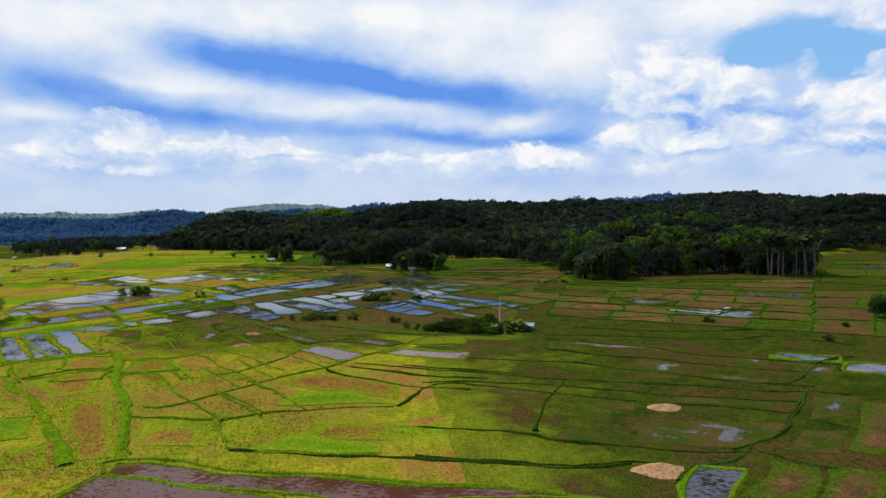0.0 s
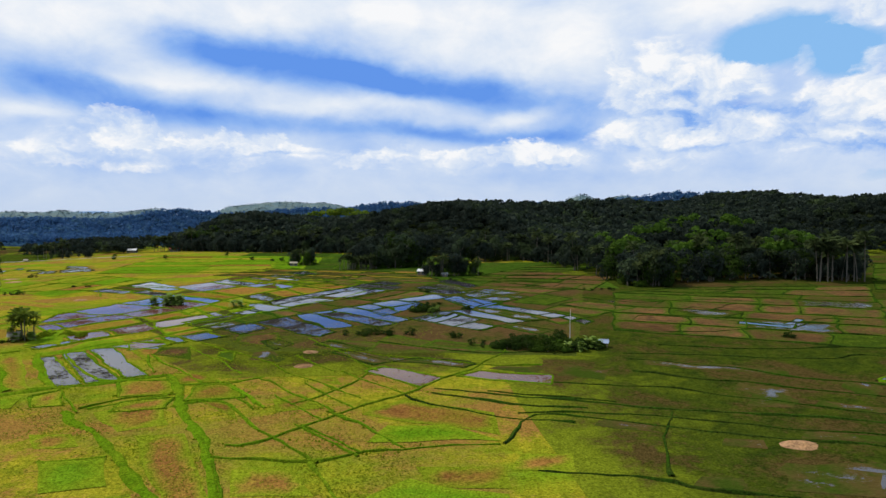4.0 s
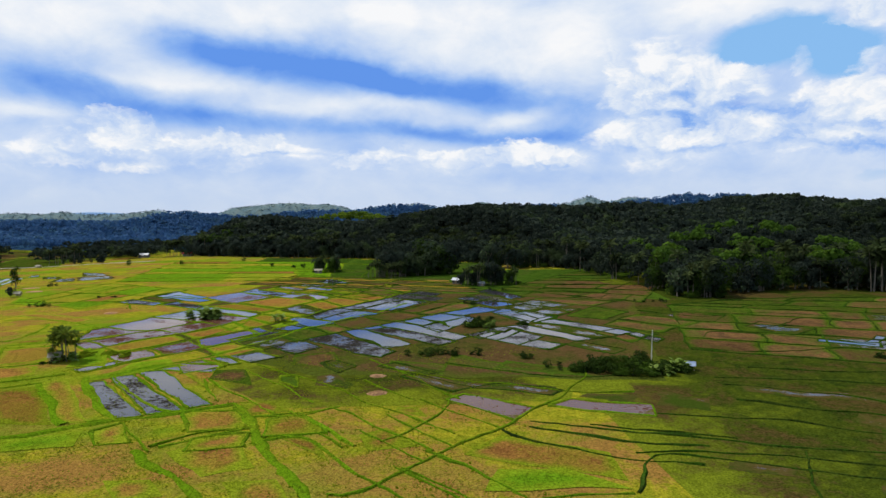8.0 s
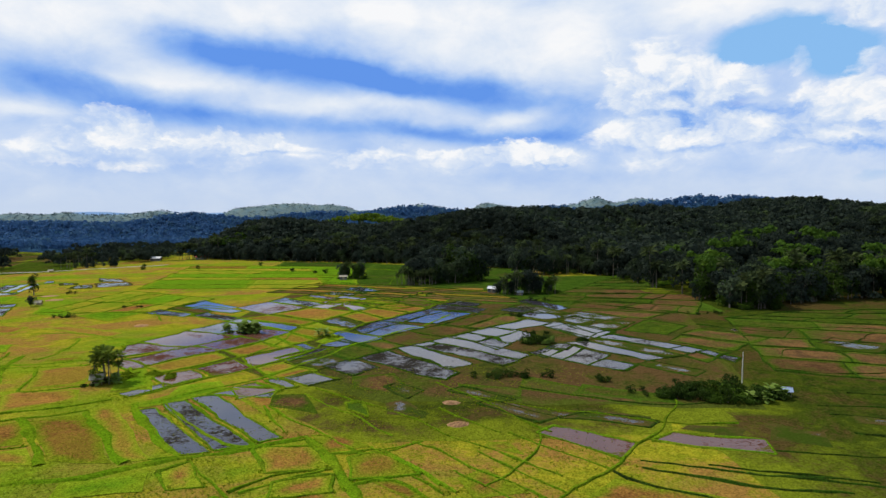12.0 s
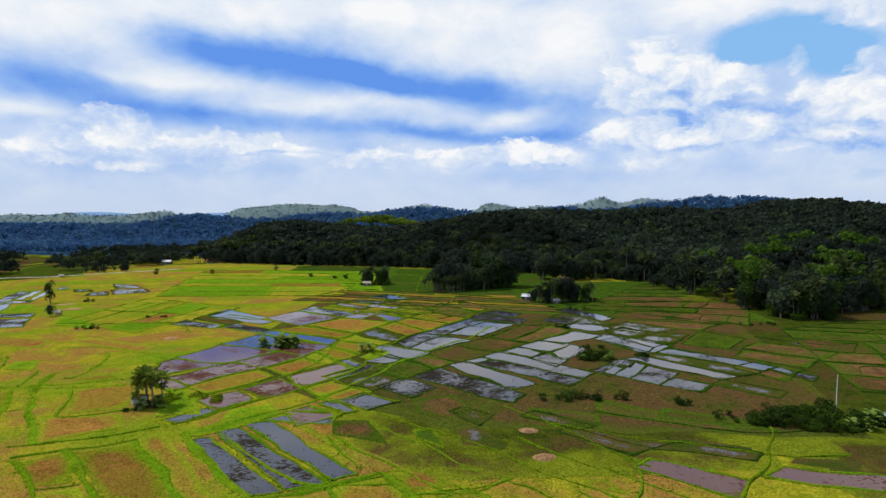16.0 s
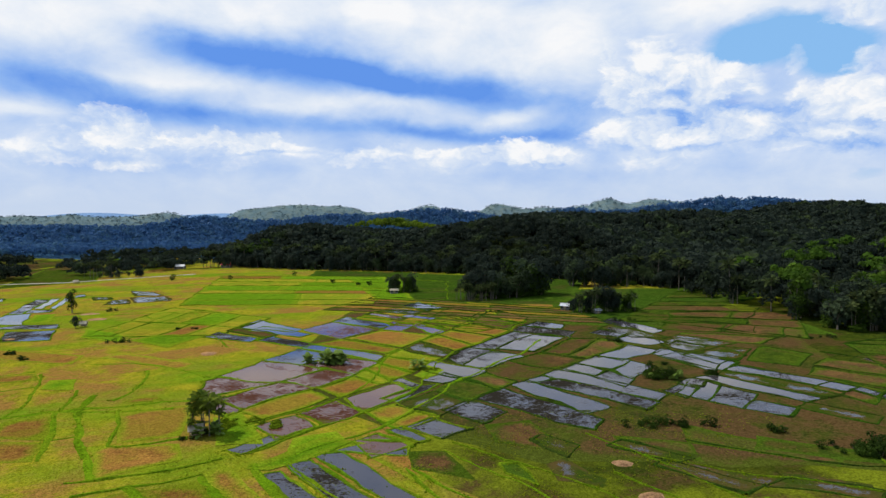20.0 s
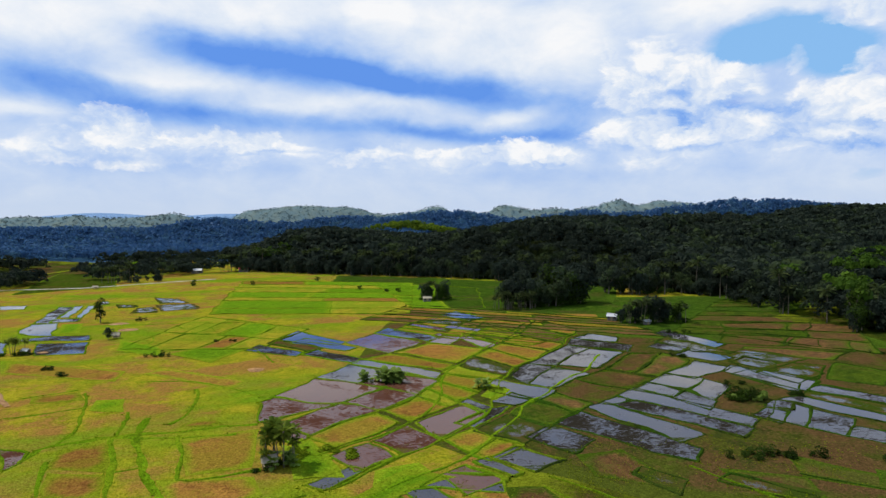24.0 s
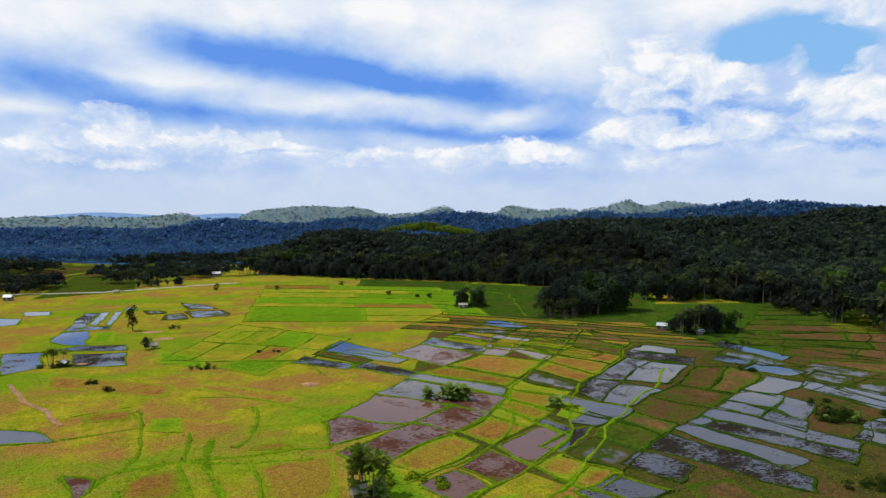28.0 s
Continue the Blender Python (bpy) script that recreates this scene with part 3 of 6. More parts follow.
def bund_mesh(points, width=0.5, height=0.34, mat=BUND_GRASS):
    """A grassy earth ridge along a line of the plan, uneven in width and height."""
    line = []
    ends = [points[0]] + list(points) + [points[-1]]
    for o, a, b, e in zip(ends, ends[1:], ends[2:], ends[3:]):
        n = max(2, int((b - a).length / 2.2))
        for i in range(n):
            t = i / n
            line.append(0.5 * (2 * a + (b - o) * t + (2 * o - 5 * a + 4 * b - e) * t * t + (3 * a - o - 3 * b + e) * t ** 3))
    line = [wobble(p) for p in line + [points[-1]]]
    rows, lifts = [], []
    for i, p in enumerate(line):
        q = line[min(i + 1, len(line) - 1)] - line[max(i - 1, 0)]
        n = Vector((-q.y, q.x)).normalized()
        k = 0.45 + 0.55 * abs(noise.noise(Vector((p.x * 0.11, p.y * 0.11, 1))) * 2 + 0.5) + 0.5 * abs(noise.noise(Vector((p.x * 0.6, p.y * 0.6, 4))))
        k = min(k, 1.7)
        for off, h in ((-width, -0.05), (-width * 0.45, height * k), (width * 0.4, height * k * 0.95), (width, -0.05)):
            rows.append((p.x + n.x * off * k, p.y + n.y * off * k))
            lifts.append(h)
        if rng.random() < 0.5 and p.x < -20:
            tuft_spots.append((p.x + rng.uniform(-0.8, 0.8), p.y + rng.uniform(-0.8, 0.8)))
    xy = np.array(rows)
    z = ground_z(xy[:, 0], xy[:, 1]) + np.array(lifts)
    faces = [(i * 4 + s, i * 4 + s + 1, i * 4 + s + 5, i * 4 + s + 4) for i in range(len(line) - 1) for s in range(3)]
    me = bpy.data.meshes.new("bund")
    me.from_pydata(np.column_stack([xy, z]).tolist(), [], faces)
    me.materials.append(mat)
    return me


def plot(kind, *corners):
    """One paddy between four corners of the plan, with the bunds that hold it."""
    name, mat, lift, label = KIND[kind.lower()]
    lift -= 0.02 if kind.isupper() else 0.0
    a, b, c, d = (Vector(p) for p in corners)
    if kind in "wmd":
        mid = (a + b + c + d) / 4
        a, b, c, d = (p + (p - mid).normalized() * 0.7 for p in (a, b, c, d))
    ob = new(name, plot_mesh(name, a, b, c, d, mat, lift))
    tagged(ob, label, "rice paddy", "rice paddies of the valley", kind="structure")
    if kind not in "luvpo" and kind.islower():
        # wet, brown and far right-hand plots get the shade-coloured bunds
        for p, q in ((a, b), (b, c), (c, d), (d, a)):
            part("bund", bund_mesh([p, q], rng.uniform(0.4, 0.62), 0.28, BUND_DARK if kind in "dr" or (p.x > -92 and p.y > 200) else BUND_GRASS), ob)


def bund_line(width, *points):
    """A long bund of its own; those of the open meadow are low and worn."""
    middle = sum(p[0] for p in points) / len(points)
    worn = 0.5 if max(p[0] for p in points) < -155 else 1.0
    ob = new("bund", bund_mesh([Vector(p) for p in points], width * (0.8 if worn == 1 else 1.2), 0.3 * worn, BUND_DARK if middle > -15 else BUND_LUSH if middle < -60 else BUND_GRASS))
    tagged(ob, "long winding grassy earth bund between paddies", "bund", "bunds of the valley", kind="structure")


def terrace(label, a, b, c, d, across, deep, kinds):
    """A block of paddies between four corners, split into plots by grassy bunds."""
    a, b, c, d = (Vector(p) for p in (a, b, c, d))
    root = new("paddy_terrace")
    tagged(root, label, "rice paddy", "rice paddies of the valley", kind="structure")

    def at(u, v):
        return a.lerp(b, u).lerp(d.lerp(c, u), v)

    mat_b = BUND_DARK if sum(k in "gdr" for k in kinds) > len(kinds) / 2 else BUND_GRASS
    vs = [0] + [(i + rng.uniform(-0.15, 0.15)) / deep for i in range(1, deep)] + [1]
    for j in range(deep):
        us = [0] + [(i + rng.uniform(-0.3, 0.3)) / across for i in range(1, across)] + [1]
        for i in range(across):
            name, mat, lift, _ = KIND[kinds[(j * across + i) % len(kinds)]]
            part(name, plot_mesh(name, at(us[i], vs[j]), at(us[i + 1], vs[j]), at(us[i + 1], vs[j + 1]), at(us[i], vs[j + 1]), mat, lift), root)
        for u in us:
            part("bund", bund_mesh([at(u, vs[j]), at(u, vs[j + 1])], rng.uniform(0.3, 0.5), 0.34, mat_b), root)
    for v in vs:
        part("bund", bund_mesh([at(0, v), at(1, v)], rng.uniform(0.3, 0.5), 0.4, mat_b), root)


# dark grassland with cloud shade put into its colour, fallow ground and pasture
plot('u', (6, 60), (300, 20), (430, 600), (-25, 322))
# the same dark green reused for the grey-green far field
plot('u', (-900, 560), (-385, 578), (-330, 770), (-900, 960))
plot('o', (-110, 200), (-78, 160), (-12, 162), (8, 205))
# grass that is dark green by itself, in the same colour
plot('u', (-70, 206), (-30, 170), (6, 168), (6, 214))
plot('p', (-545, 640), (-430, 620), (-425, 735), (-560, 800))
plot('l', (-500, 812), (-440, 800), (-440, 840), (-500, 852))
plot('p', (-75, 186), (16, 176), (46, 300), (-4, 322))
plot('p', (-145, 236), (-70, 182), (-2, 318), (-136, 366))
terrace('narrow brown and green rows below the farmhouse', (-150, 374), (-16, 322), (-30, 366), (-128, 420), 2, 6, 'rrbrrb')
plot('v', (-38, 325), (62, 296), (60, 440), (-30, 440))
plot('v', (-110, 398), (-28, 376), (10, 490), (-112, 560))
plot('v', (-190, 470), (-110, 430), (-105, 562), (-195, 600))
# foreground
plot('m', (-49.2, 90.3), (-10.8, 82.6), (20.8, 82.4), (-48.7, 94.2))
plot('m', (-52.9, 83.5), (-19.8, 82.2), (-38.4, 87.1), (-50.6, 89.8))
plot('w', (32, 81.3), (38.8, 82.4), (43.3, 90.8), (37.9, 91.2))
plot('R', (40.5, 82.7), (47.8, 81.1), (55.2, 91), (49.7, 93.9))
plot('R', (49, 81.8), (57, 79.5), (65.4, 89), (57.4, 91.9))
plot('D', (54.3, 96.9), (62.4, 95.8), (67.1, 104.8), (61.2, 106.1))
plot('R', (63.9, 96.8), (70.3, 94.7), (86.4, 116.9), (80.1, 118.6))
plot('D', (66.2, 111.3), (75.1, 112.6), (81.2, 121.8), (74, 123.7))
plot('D', (30.8, 101.2), (50.1, 97.4), (59.6, 109.2), (35, 109))
plot('D', (18, 103.4), (25.2, 102.5), (25.5, 105.8), (20.2, 106.4))
plot('D', (42.6, 136.6), (51, 135), (55.6, 146.3), (49.3, 148.7))
plot('D', (68, 147.3), (74.8, 143.8), (77.4, 150.3), (73, 151.8))
plot('D', (76.7, 138.9), (85.2, 135.7), (90.8, 145.1), (81.5, 144.5))
plot('w', (79.5, 151.6), (93.2, 148.6), (95.8, 152.2), (84.8, 155.8))
plot('D', (28.5, 117.3), (36.2, 116.4), (36.6, 119.9), (30.6, 120.6))
plot('D', (9.7, 126.6), (13.7, 124.6), (14.3, 127.7), (10.6, 129.1))
plot('B', (-57.4, 95.5), (-49.9, 97), (-67.4, 125.3), (-75.4, 124.1))
plot('B', (-79.6, 125.8), (-71.4, 130.1), (-79.3, 145.1), (-90.1, 137.9))
plot('B', (-35.5, 133.7), (-9.6, 123.2), (-8.9, 134.5), (-27.4, 142.8))
plot('B', (-21.7, 104.4), (-9.1, 102.1), (-9.1, 110.8), (-23.3, 110.5))
plot('B', (-8.1, 108.9), (1.1, 107.5), (1.8, 114.6), (-6.1, 114.8))
plot('B', (-67.4, 93.3), (-60.1, 93.1), (-66.1, 102.1), (-71.1, 100.4))
plot('B', (-68.6, 140.6), (-58.9, 131.3), (-63.6, 140.4), (-71.6, 144.7))
plot('B', (-52.5, 136.2), (-43.5, 137.7), (-49.9, 147.9), (-55, 144))
plot('B', (-80.7, 156.2), (-71.6, 157.2), (-77, 163.6), (-85, 164))
plot('B', (-49.2, 101.6), (-37.8, 101.3), (-43.1, 109.9), (-52.7, 110.2))
plot('B', (-90.1, 119.1), (-82.6, 120.1), (-87.4, 126.1), (-95.3, 126.4))
plot('l', (-31.3, 99.6), (-9.7, 96.8), (-9.6, 100.1), (-24.6, 106))
plot('l', (-32.9, 120.2), (-9.6, 120), (-18.9, 127.5), (-30, 127.9))
plot('l', (-78.7, 102.6), (-70, 104.3), (-76, 115.9), (-86.5, 113.8))
plot('w', (90.1, 140.3), (99.2, 138), (103.7, 144.3), (94.9, 146.8))
bund_line(0.5, (-33.9, 99.6), (-9.7, 95.4), (7.6, 93.3), (28.6, 91.9))
bund_line(0.5, (15.7, 106), (20.2, 120.9), (26, 133.5))
bund_line(0.45, (-9, 118.9), (-0.9, 132.5), (20.5, 126.3))
bund_line(0.4, (-9.6, 147.1), (16.5, 139.3))
bund_line(0.5, (46, 97.4), (51.9, 100.2), (60.8, 109.6), (69.6, 121.2))
bund_line(0.45, (-57.5, 114.7), (-42.1, 112.7), (-32.1, 116.4), (-9.6, 118.4))
bund_line(0.55, (-40.9, 112.2), (-35.7, 103.2), (-31.3, 99.2), (-9.7, 96.1))
bund_line(0.55, (-63.7, 123), (-56.6, 112.7), (-48.7, 97.8))
bund_line(1.5, (-83.3, 158.8), (-65.3, 126.7), (-56.1, 110.3), (-49.3, 95.8))
bund_line(1.4, (-96.2, 138.2), (-76.5, 118.5), (-57.3, 93.8))
bund_line(0.5, (-80.3, 153.9), (-65, 157.8), (-63.1, 160.2))
bund_line(0.7, (-73.6, 140.8), (-66.9, 142.5), (-53.4, 126.9))
bund_line(0.6, (-92.5, 139.8), (-79, 147.2))
bund_line(0.45, (-46.9, 129.1), (-33.8, 114.9))
bund_line(0.45, (-41.8, 135.8), (-26.4, 118.9))
bund_line(0.4, (-53.4, 126.9), (-40, 112.2))
bund_line(0.8, (-126.6, 188.1), (-100.4, 159.8), (-83.3, 158.8))
bund_line(0.5, (-71.6, 157.2), (-55.6, 138.2))
bund_line(0.4, (-63.1, 160.2), (-40.6, 135.7))
bund_line(0.4, (-59.9, 168.1), (-36.2, 143.2))
bund_line(0.5, (-114, 153.4), (-103.1, 155.1))
bund_line(0.7, (-86.5, 113.8), (-76, 115.9))
bund_line(0.6, (-53.2, 82.9), (-50.3, 90.8), (-49.6, 96), (-15, 89.5), (16.5, 83.7))
bund_line(0.5, (-49.8, 90.3), (-34.4, 87), (-13.9, 83))
# twin ponds and the rows round them
plot('m', (-37.5, 164.3), (-24.5, 151), (-19.7, 157.6), (-33.1, 167.1))
plot('m', (-15.5, 158.9), (3.6, 151.6), (5.4, 158.2), (-10.7, 163.6))
plot('D', (-2.9, 159.8), (3.7, 159), (3.6, 163.7), (0.3, 166.6))
plot('D', (-29.3, 170.9), (-18.3, 168.2), (-13.4, 172.1), (-25.2, 177))
plot('D', (7.2, 158.1), (18.2, 154.7), (21.3, 162), (11.3, 164))
plot('R', (-37.7, 193.3), (-12.2, 178.9), (-9.9, 183.3), (-35.8, 204.7))
plot('R', (-52.1, 188.1), (-37.8, 183.3), (-36.9, 193.3), (-53.6, 197.3))
plot('G', (-25.7, 188.3), (-1.3, 180.3), (-2.8, 187.2), (-21, 195.6))
plot('B', (-36, 161.1), (-27.7, 156.9), (-30, 160.9), (-33.9, 164.1))
plot('B', (-49.1, 156.9), (-41.3, 152.1), (-44.7, 159.5), (-48.7, 159.7))
bund_line(0.6, (-57.4, 119.6), (-51.9, 120.4), (-40.5, 133.5), (-28.1, 145.7), (-20.1, 155.7), (-5.1, 176.6), (-1.5, 185.7))
bund_line(0.45, (-27.6, 144.9), (-12.3, 134.4), (6.5, 127.7))
bund_line(0.45, (-21, 147.1), (-7, 139.7), (9.7, 135.1))
bund_line(0.45, (-20.3, 149.9), (-3.1, 143.3), (12.1, 140.6))
bund_line(0.35, (-40.5, 133.5), (-25.5, 118.1))
bund_line(0.35, (-45.7, 128.8), (-33.1, 116))
bund_line(0.4, (-50.9, 140.6), (-40.7, 151.2), (-37.3, 164.3))
bund_line(0.35, (-50.9, 155.1), (-37.2, 137.3))
bund_line(0.35, (-44.2, 164.6), (-28.1, 145.7))
bund_line(0.4, (-50.4, 186.6), (-29, 176.4), (-12.3, 169.7), (5.3, 166.8))
bund_line(0.4, (-37.7, 194.9), (-11.9, 180.7), (17.7, 182.2))
bund_line(0.4, (-58.9, 199.2), (-47, 181.1), (-34.6, 164.1))
bund_line(0.35, (-59, 179.1), (-46.2, 164.7))
bund_line(0.35, (-55.1, 146.8), (-42.6, 131))
# flooded strips and the brown rows beside them
plot('D', (-55, 192.3), (-40.6, 183.4), (-37, 186.8), (-51.7, 195.5))
plot('D', (-50, 183.8), (-28.9, 171.2), (-25.3, 174), (-45.8, 185.7))
plot('D', (-31, 173.7), (-15.2, 167.3), (-12, 170.6), (-27.5, 176.4))
plot('D', (-69.6, 179.2), (-63, 172.6), (-61.2, 176.2), (-66.9, 182))
plot('w', (-178.5, 329.3), (-174.5, 348.1), (-151.1, 324.1), (-152.8, 317.8))
plot('w', (-171.7, 322.1), (-168.2, 332.4), (-143.9, 312.7), (-147.3, 307.9))
plot('r', (-182.0, 323.9), (-178.9, 330.4), (-157.1, 312.9), (-160.6, 306.5))
plot('w', (-186.5, 311.0), (-184.8, 321.4), (-163.8, 306.7), (-165.6, 300.6))
plot('w', (-162.5, 301.9), (-158.6, 310.5), (-138.6, 294.2), (-141.3, 288.7))
plot('m', (-149.9, 322.2), (-138.9, 338.3), (-118.8, 319.8), (-131.0, 302.7))
plot('w', (-138.4, 339.3), (-134.2, 351.5), (-111.5, 327.9), (-115.6, 321.4))
plot('d', (-128.7, 352.2), (-113.3, 378.9), (-98.6, 365.0), (-107.6, 339.1))
plot('w', (-110.2, 383.2), (-102.9, 393.6), (-89.3, 375.4), (-96.8, 364.8))
plot('r', (-98.6, 361.0), (-89.2, 373.9), (-71.8, 356.4), (-81.7, 338.3))
plot('m', (-115.6, 320.5), (-110.1, 332.9), (-103.3, 329.3), (-107.2, 315.4))
plot('m', (-103.6, 325.4), (-100.8, 333.2), (-89.8, 313.3), (-93.7, 306.7))
plot('r', (-100.2, 336.3), (-91.1, 357.8), (-76.1, 344.6), (-87.0, 316.7))
plot('b', (-128.6, 302.6), (-115.1, 318.6), (-93.7, 306.7), (-106.7, 286.5))
plot('b', (-138.0, 293.4), (-130.2, 301.9), (-107.5, 284.5), (-110.7, 276.4))
plot('w', (-142.4, 287.4), (-138.4, 292.7), (-111.7, 274.0), (-113.7, 267.8))
plot('w', (-151.0, 271.7), (-143.2, 286.8), (-129.7, 274.5), (-137.9, 264.3))
plot('m', (-160.6, 251.3), (-151.7, 270.1), (-128.7, 259.5), (-141.0, 244.4))
plot('m', (-136.7, 264.2), (-129.6, 273.9), (-113.1, 266.1), (-118.8, 251.2))
plot('m', (-139.0, 244.3), (-127.7, 258.0), (-119.2, 249.9), (-129.0, 237.7))
plot('m', (-159.2, 231.4), (-162.9, 246.5), (-159.5, 250.8), (-142.4, 243.2))
plot('m', (-154.7, 229.0), (-140.5, 243.1), (-129.3, 236.9), (-143.9, 221.5))
plot('m', (-156.3, 224.4), (-154.7, 228.3), (-144.2, 221.2), (-147.7, 216.5))
plot('b', (-144.8, 220.6), (-129.3, 235.3), (-122.6, 228.4), (-135.8, 212.8))
plot('b', (-127.8, 237.6), (-118.3, 248.9), (-110.0, 239.5), (-119.8, 228.7))
plot('y', (-117.9, 249.8), (-115.8, 255.8), (-106.3, 243.5), (-109.6, 239.9))
plot('b', (-115.4, 256.8), (-112.8, 265.0), (-101.0, 252.2), (-106.3, 243.9))
plot('b', (-112.5, 266.0), (-109.9, 273.9), (-94.8, 262.9), (-100.7, 252.6))
plot('y', (-110.9, 274.6), (-106.7, 283.8), (-92.4, 267.7), (-94.7, 263.4))
plot('d', (-106.1, 285.1), (-100.5, 294.6), (-85.0, 276.8), (-91.9, 268.3))
plot('b', (-99.9, 296.1), (-92.8, 305.8), (-79.3, 287.0), (-84.8, 277.4))
plot('b', (-92.3, 306.6), (-87.0, 315.8), (-70.8, 300.5), (-78.9, 287.6))
plot('b', (-86.6, 316.7), (-78.6, 330.7), (-63.6, 312.6), (-70.4, 301.3))
plot('r', (-78.1, 331.7), (-72.2, 347.9), (-57.0, 327.3), (-63.1, 313.4))
plot('b', (-71.7, 349.0), (-65.8, 363.8), (-50.6, 343.0), (-56.5, 328.2))
plot('r', (-90.2, 360.3), (-82.7, 379.3), (-66.3, 363.9), (-77.5, 333.7))
plot('w', (-55.6, 322.3), (-49.2, 330.9), (-39.5, 324.3), (-41.9, 314.9))
plot('w', (-61.9, 311.6), (-56.1, 321.3), (-37.3, 308.5), (-42.1, 298.9))
plot('w', (-79.8, 284.9), (-62.9, 309.9), (-55.8, 304.5), (-71.1, 281.8))
plot('w', (-70.7, 281.8), (-55.5, 303.7), (-44.8, 296.8), (-60.0, 277.4))
plot('w', (-90.0, 268.2), (-80.2, 283.6), (-73.0, 279.3), (-84.2, 259.7))
plot('w', (-83.9, 259.7), (-72.6, 279.3), (-64.0, 269.1), (-78.2, 254.4))
plot('w', (-96.6, 253.9), (-94.1, 264.5), (-78.6, 253.4), (-85.0, 243.7))
plot('w', (-97.0, 243.0), (-90.8, 251.2), (-85.8, 245.1), (-90.8, 239.0))
plot('w', (-107.4, 227.7), (-99.0, 236.6), (-92.8, 237.9), (-102.3, 224.8))
plot('w', (-107.0, 244.3), (-103.5, 246.8), (-98.9, 238.2), (-102.2, 233.6))
plot('m', (-117.7, 227.9), (-105.1, 241.7), (-101.1, 231.7), (-111.5, 217.8))
plot('m', (-128.0, 217.1), (-120.4, 225.6), (-112.2, 216.4), (-120.5, 207.5))
plot('m', (-136.0, 207.2), (-129.1, 214.8), (-122.3, 205.6), (-130.3, 200.1))
plot('b', (-111.2, 217.2), (-102.8, 223.8), (-98.5, 216.7), (-105.8, 209.0))
plot('b', (-105.7, 208.5), (-98.2, 216.1), (-92.8, 211.8), (-100.7, 204.2))
plot('r', (-57.2, 276.0), (-42.1, 295.9), (-30.0, 296.0), (-48.4, 269.5))
plot('r', (-48.0, 269.5), (-29.6, 296.0), (-24.5, 284.9), (-42.5, 264.7))
plot('r', (-69.0, 262.7), (-57.8, 275.4), (-43.7, 263.7), (-55.1, 251.9))
plot('p', (-78.3, 252.0), (-69.7, 261.6), (-56.3, 250.5), (-70.0, 237.6))
plot('r', (-84.7, 243.7), (-78.9, 251.1), (-69.3, 240.1), (-76.2, 231.7))
plot('g', (-94.5, 232.2), (-85.2, 242.9), (-75.7, 232.1), (-83.9, 223.0))
plot('d', (-101.9, 221.8), (-95.1, 231.1), (-84.4, 222.3), (-93.0, 212.9))
plot('w', (-20.8, 328.3), (-14.1, 335.3), (-0.9, 308.5), (-7.6, 302.1))
plot('d', (-26.3, 313.2), (-17.0, 324.0), (-5.0, 294.1), (-18.1, 297.8))
plot('w', (-26.3, 292.1), (-17.1, 301.7), (-9.3, 288.4), (-16.0, 282.5))
plot('d', (-10.6, 290.7), (2.5, 300.0), (16.2, 284.6), (-9.8, 267.9))
plot('w', (-38.0, 269.1), (-23.4, 283.5), (-14.6, 274.1), (-31.9, 262.1))
plot('w', (-46.9, 259.0), (-39.5, 267.4), (-28.9, 262.0), (-38.9, 251.2))
plot('w', (-53.7, 250.9), (-47.7, 258.0), (-41.2, 249.4), (-45.1, 245.0))
plot('w', (-38.4, 251.2), (-29.1, 260.9), (-24.0, 254.5), (-35.1, 241.2))
plot('w', (-45.4, 243.3), (-39.9, 248.9), (-35.6, 240.3), (-40.3, 234.9))
plot('w', (-18.0, 267.1), (-9.3, 271.4), (-3.0, 255.7), (-8.4, 248.1))
plot('d', (-9.8, 267.9), (7.9, 278.2), (10.8, 267.1), (-2.3, 256.7))
plot('w', (-60.1, 245.7), (-53.7, 252.8), (-30.4, 226.0), (-34.6, 221.4))
plot('w', (-64.3, 238.2), (-56.1, 242.0), (-34.6, 220.1), (-39.5, 214.4))
plot('w', (-71.8, 236.5), (-65.4, 240.7), (-49.0, 216.8), (-55.7, 212.3))
plot('w', (-82.3, 224.6), (-74.6, 233.5), (-52.1, 208.1), (-56.6, 201.6))
plot('w', (-90.9, 216.3), (-83.8, 224.0), (-75.8, 214.0), (-82.6, 207.8))
plot('w', (-99.8, 206.2), (-94.9, 211.0), (-85.7, 204.1), (-92.4, 198.1))
plot('w', (-66.6, 240.8), (-60.2, 246.6), (-59.2, 242.6), (-64.2, 238.6))
plot('w', (-29.9, 229.2), (-24.1, 235.0), (-20.7, 231.1), (-26.1, 223.4))
plot('w', (-23.2, 236.2), (-18.3, 240.1), (-14.0, 237.9), (-17.9, 232.5))
plot('l', (-100.0, 248.9), (-95.4, 259.8), (-90.8, 254.5), (-95.5, 244.2))
plot('w', (-26.4, 227.4), (-17.1, 240.4), (-12.2, 233.2), (-21.9, 221.2))
plot('w', (-21.8, 220.7), (-12.1, 232.6), (-6.4, 224.4), (-15.2, 214.4))
plot('d', (-9.2, 244.3), (-4.3, 248.6), (17.7, 226.4), (10.2, 221.7))
plot('w', (-3.3, 249.2), (2.6, 253.7), (25.0, 230.9), (19.0, 226.9))
plot('w', (-16.1, 241.0), (-9.6, 244.4), (9.2, 221.2), (3.4, 217.2))
plot('w', (-14.9, 214.4), (-9.1, 219.2), (-2.0, 213.8), (-7.4, 208.5))
plot('w', (21.8, 227.8), (25.6, 229.8), (31.2, 219.4), (27.3, 216.2))
plot('d', (-0.8, 214.2), (3.7, 216.7), (14.9, 207.5), (10.0, 202.6))
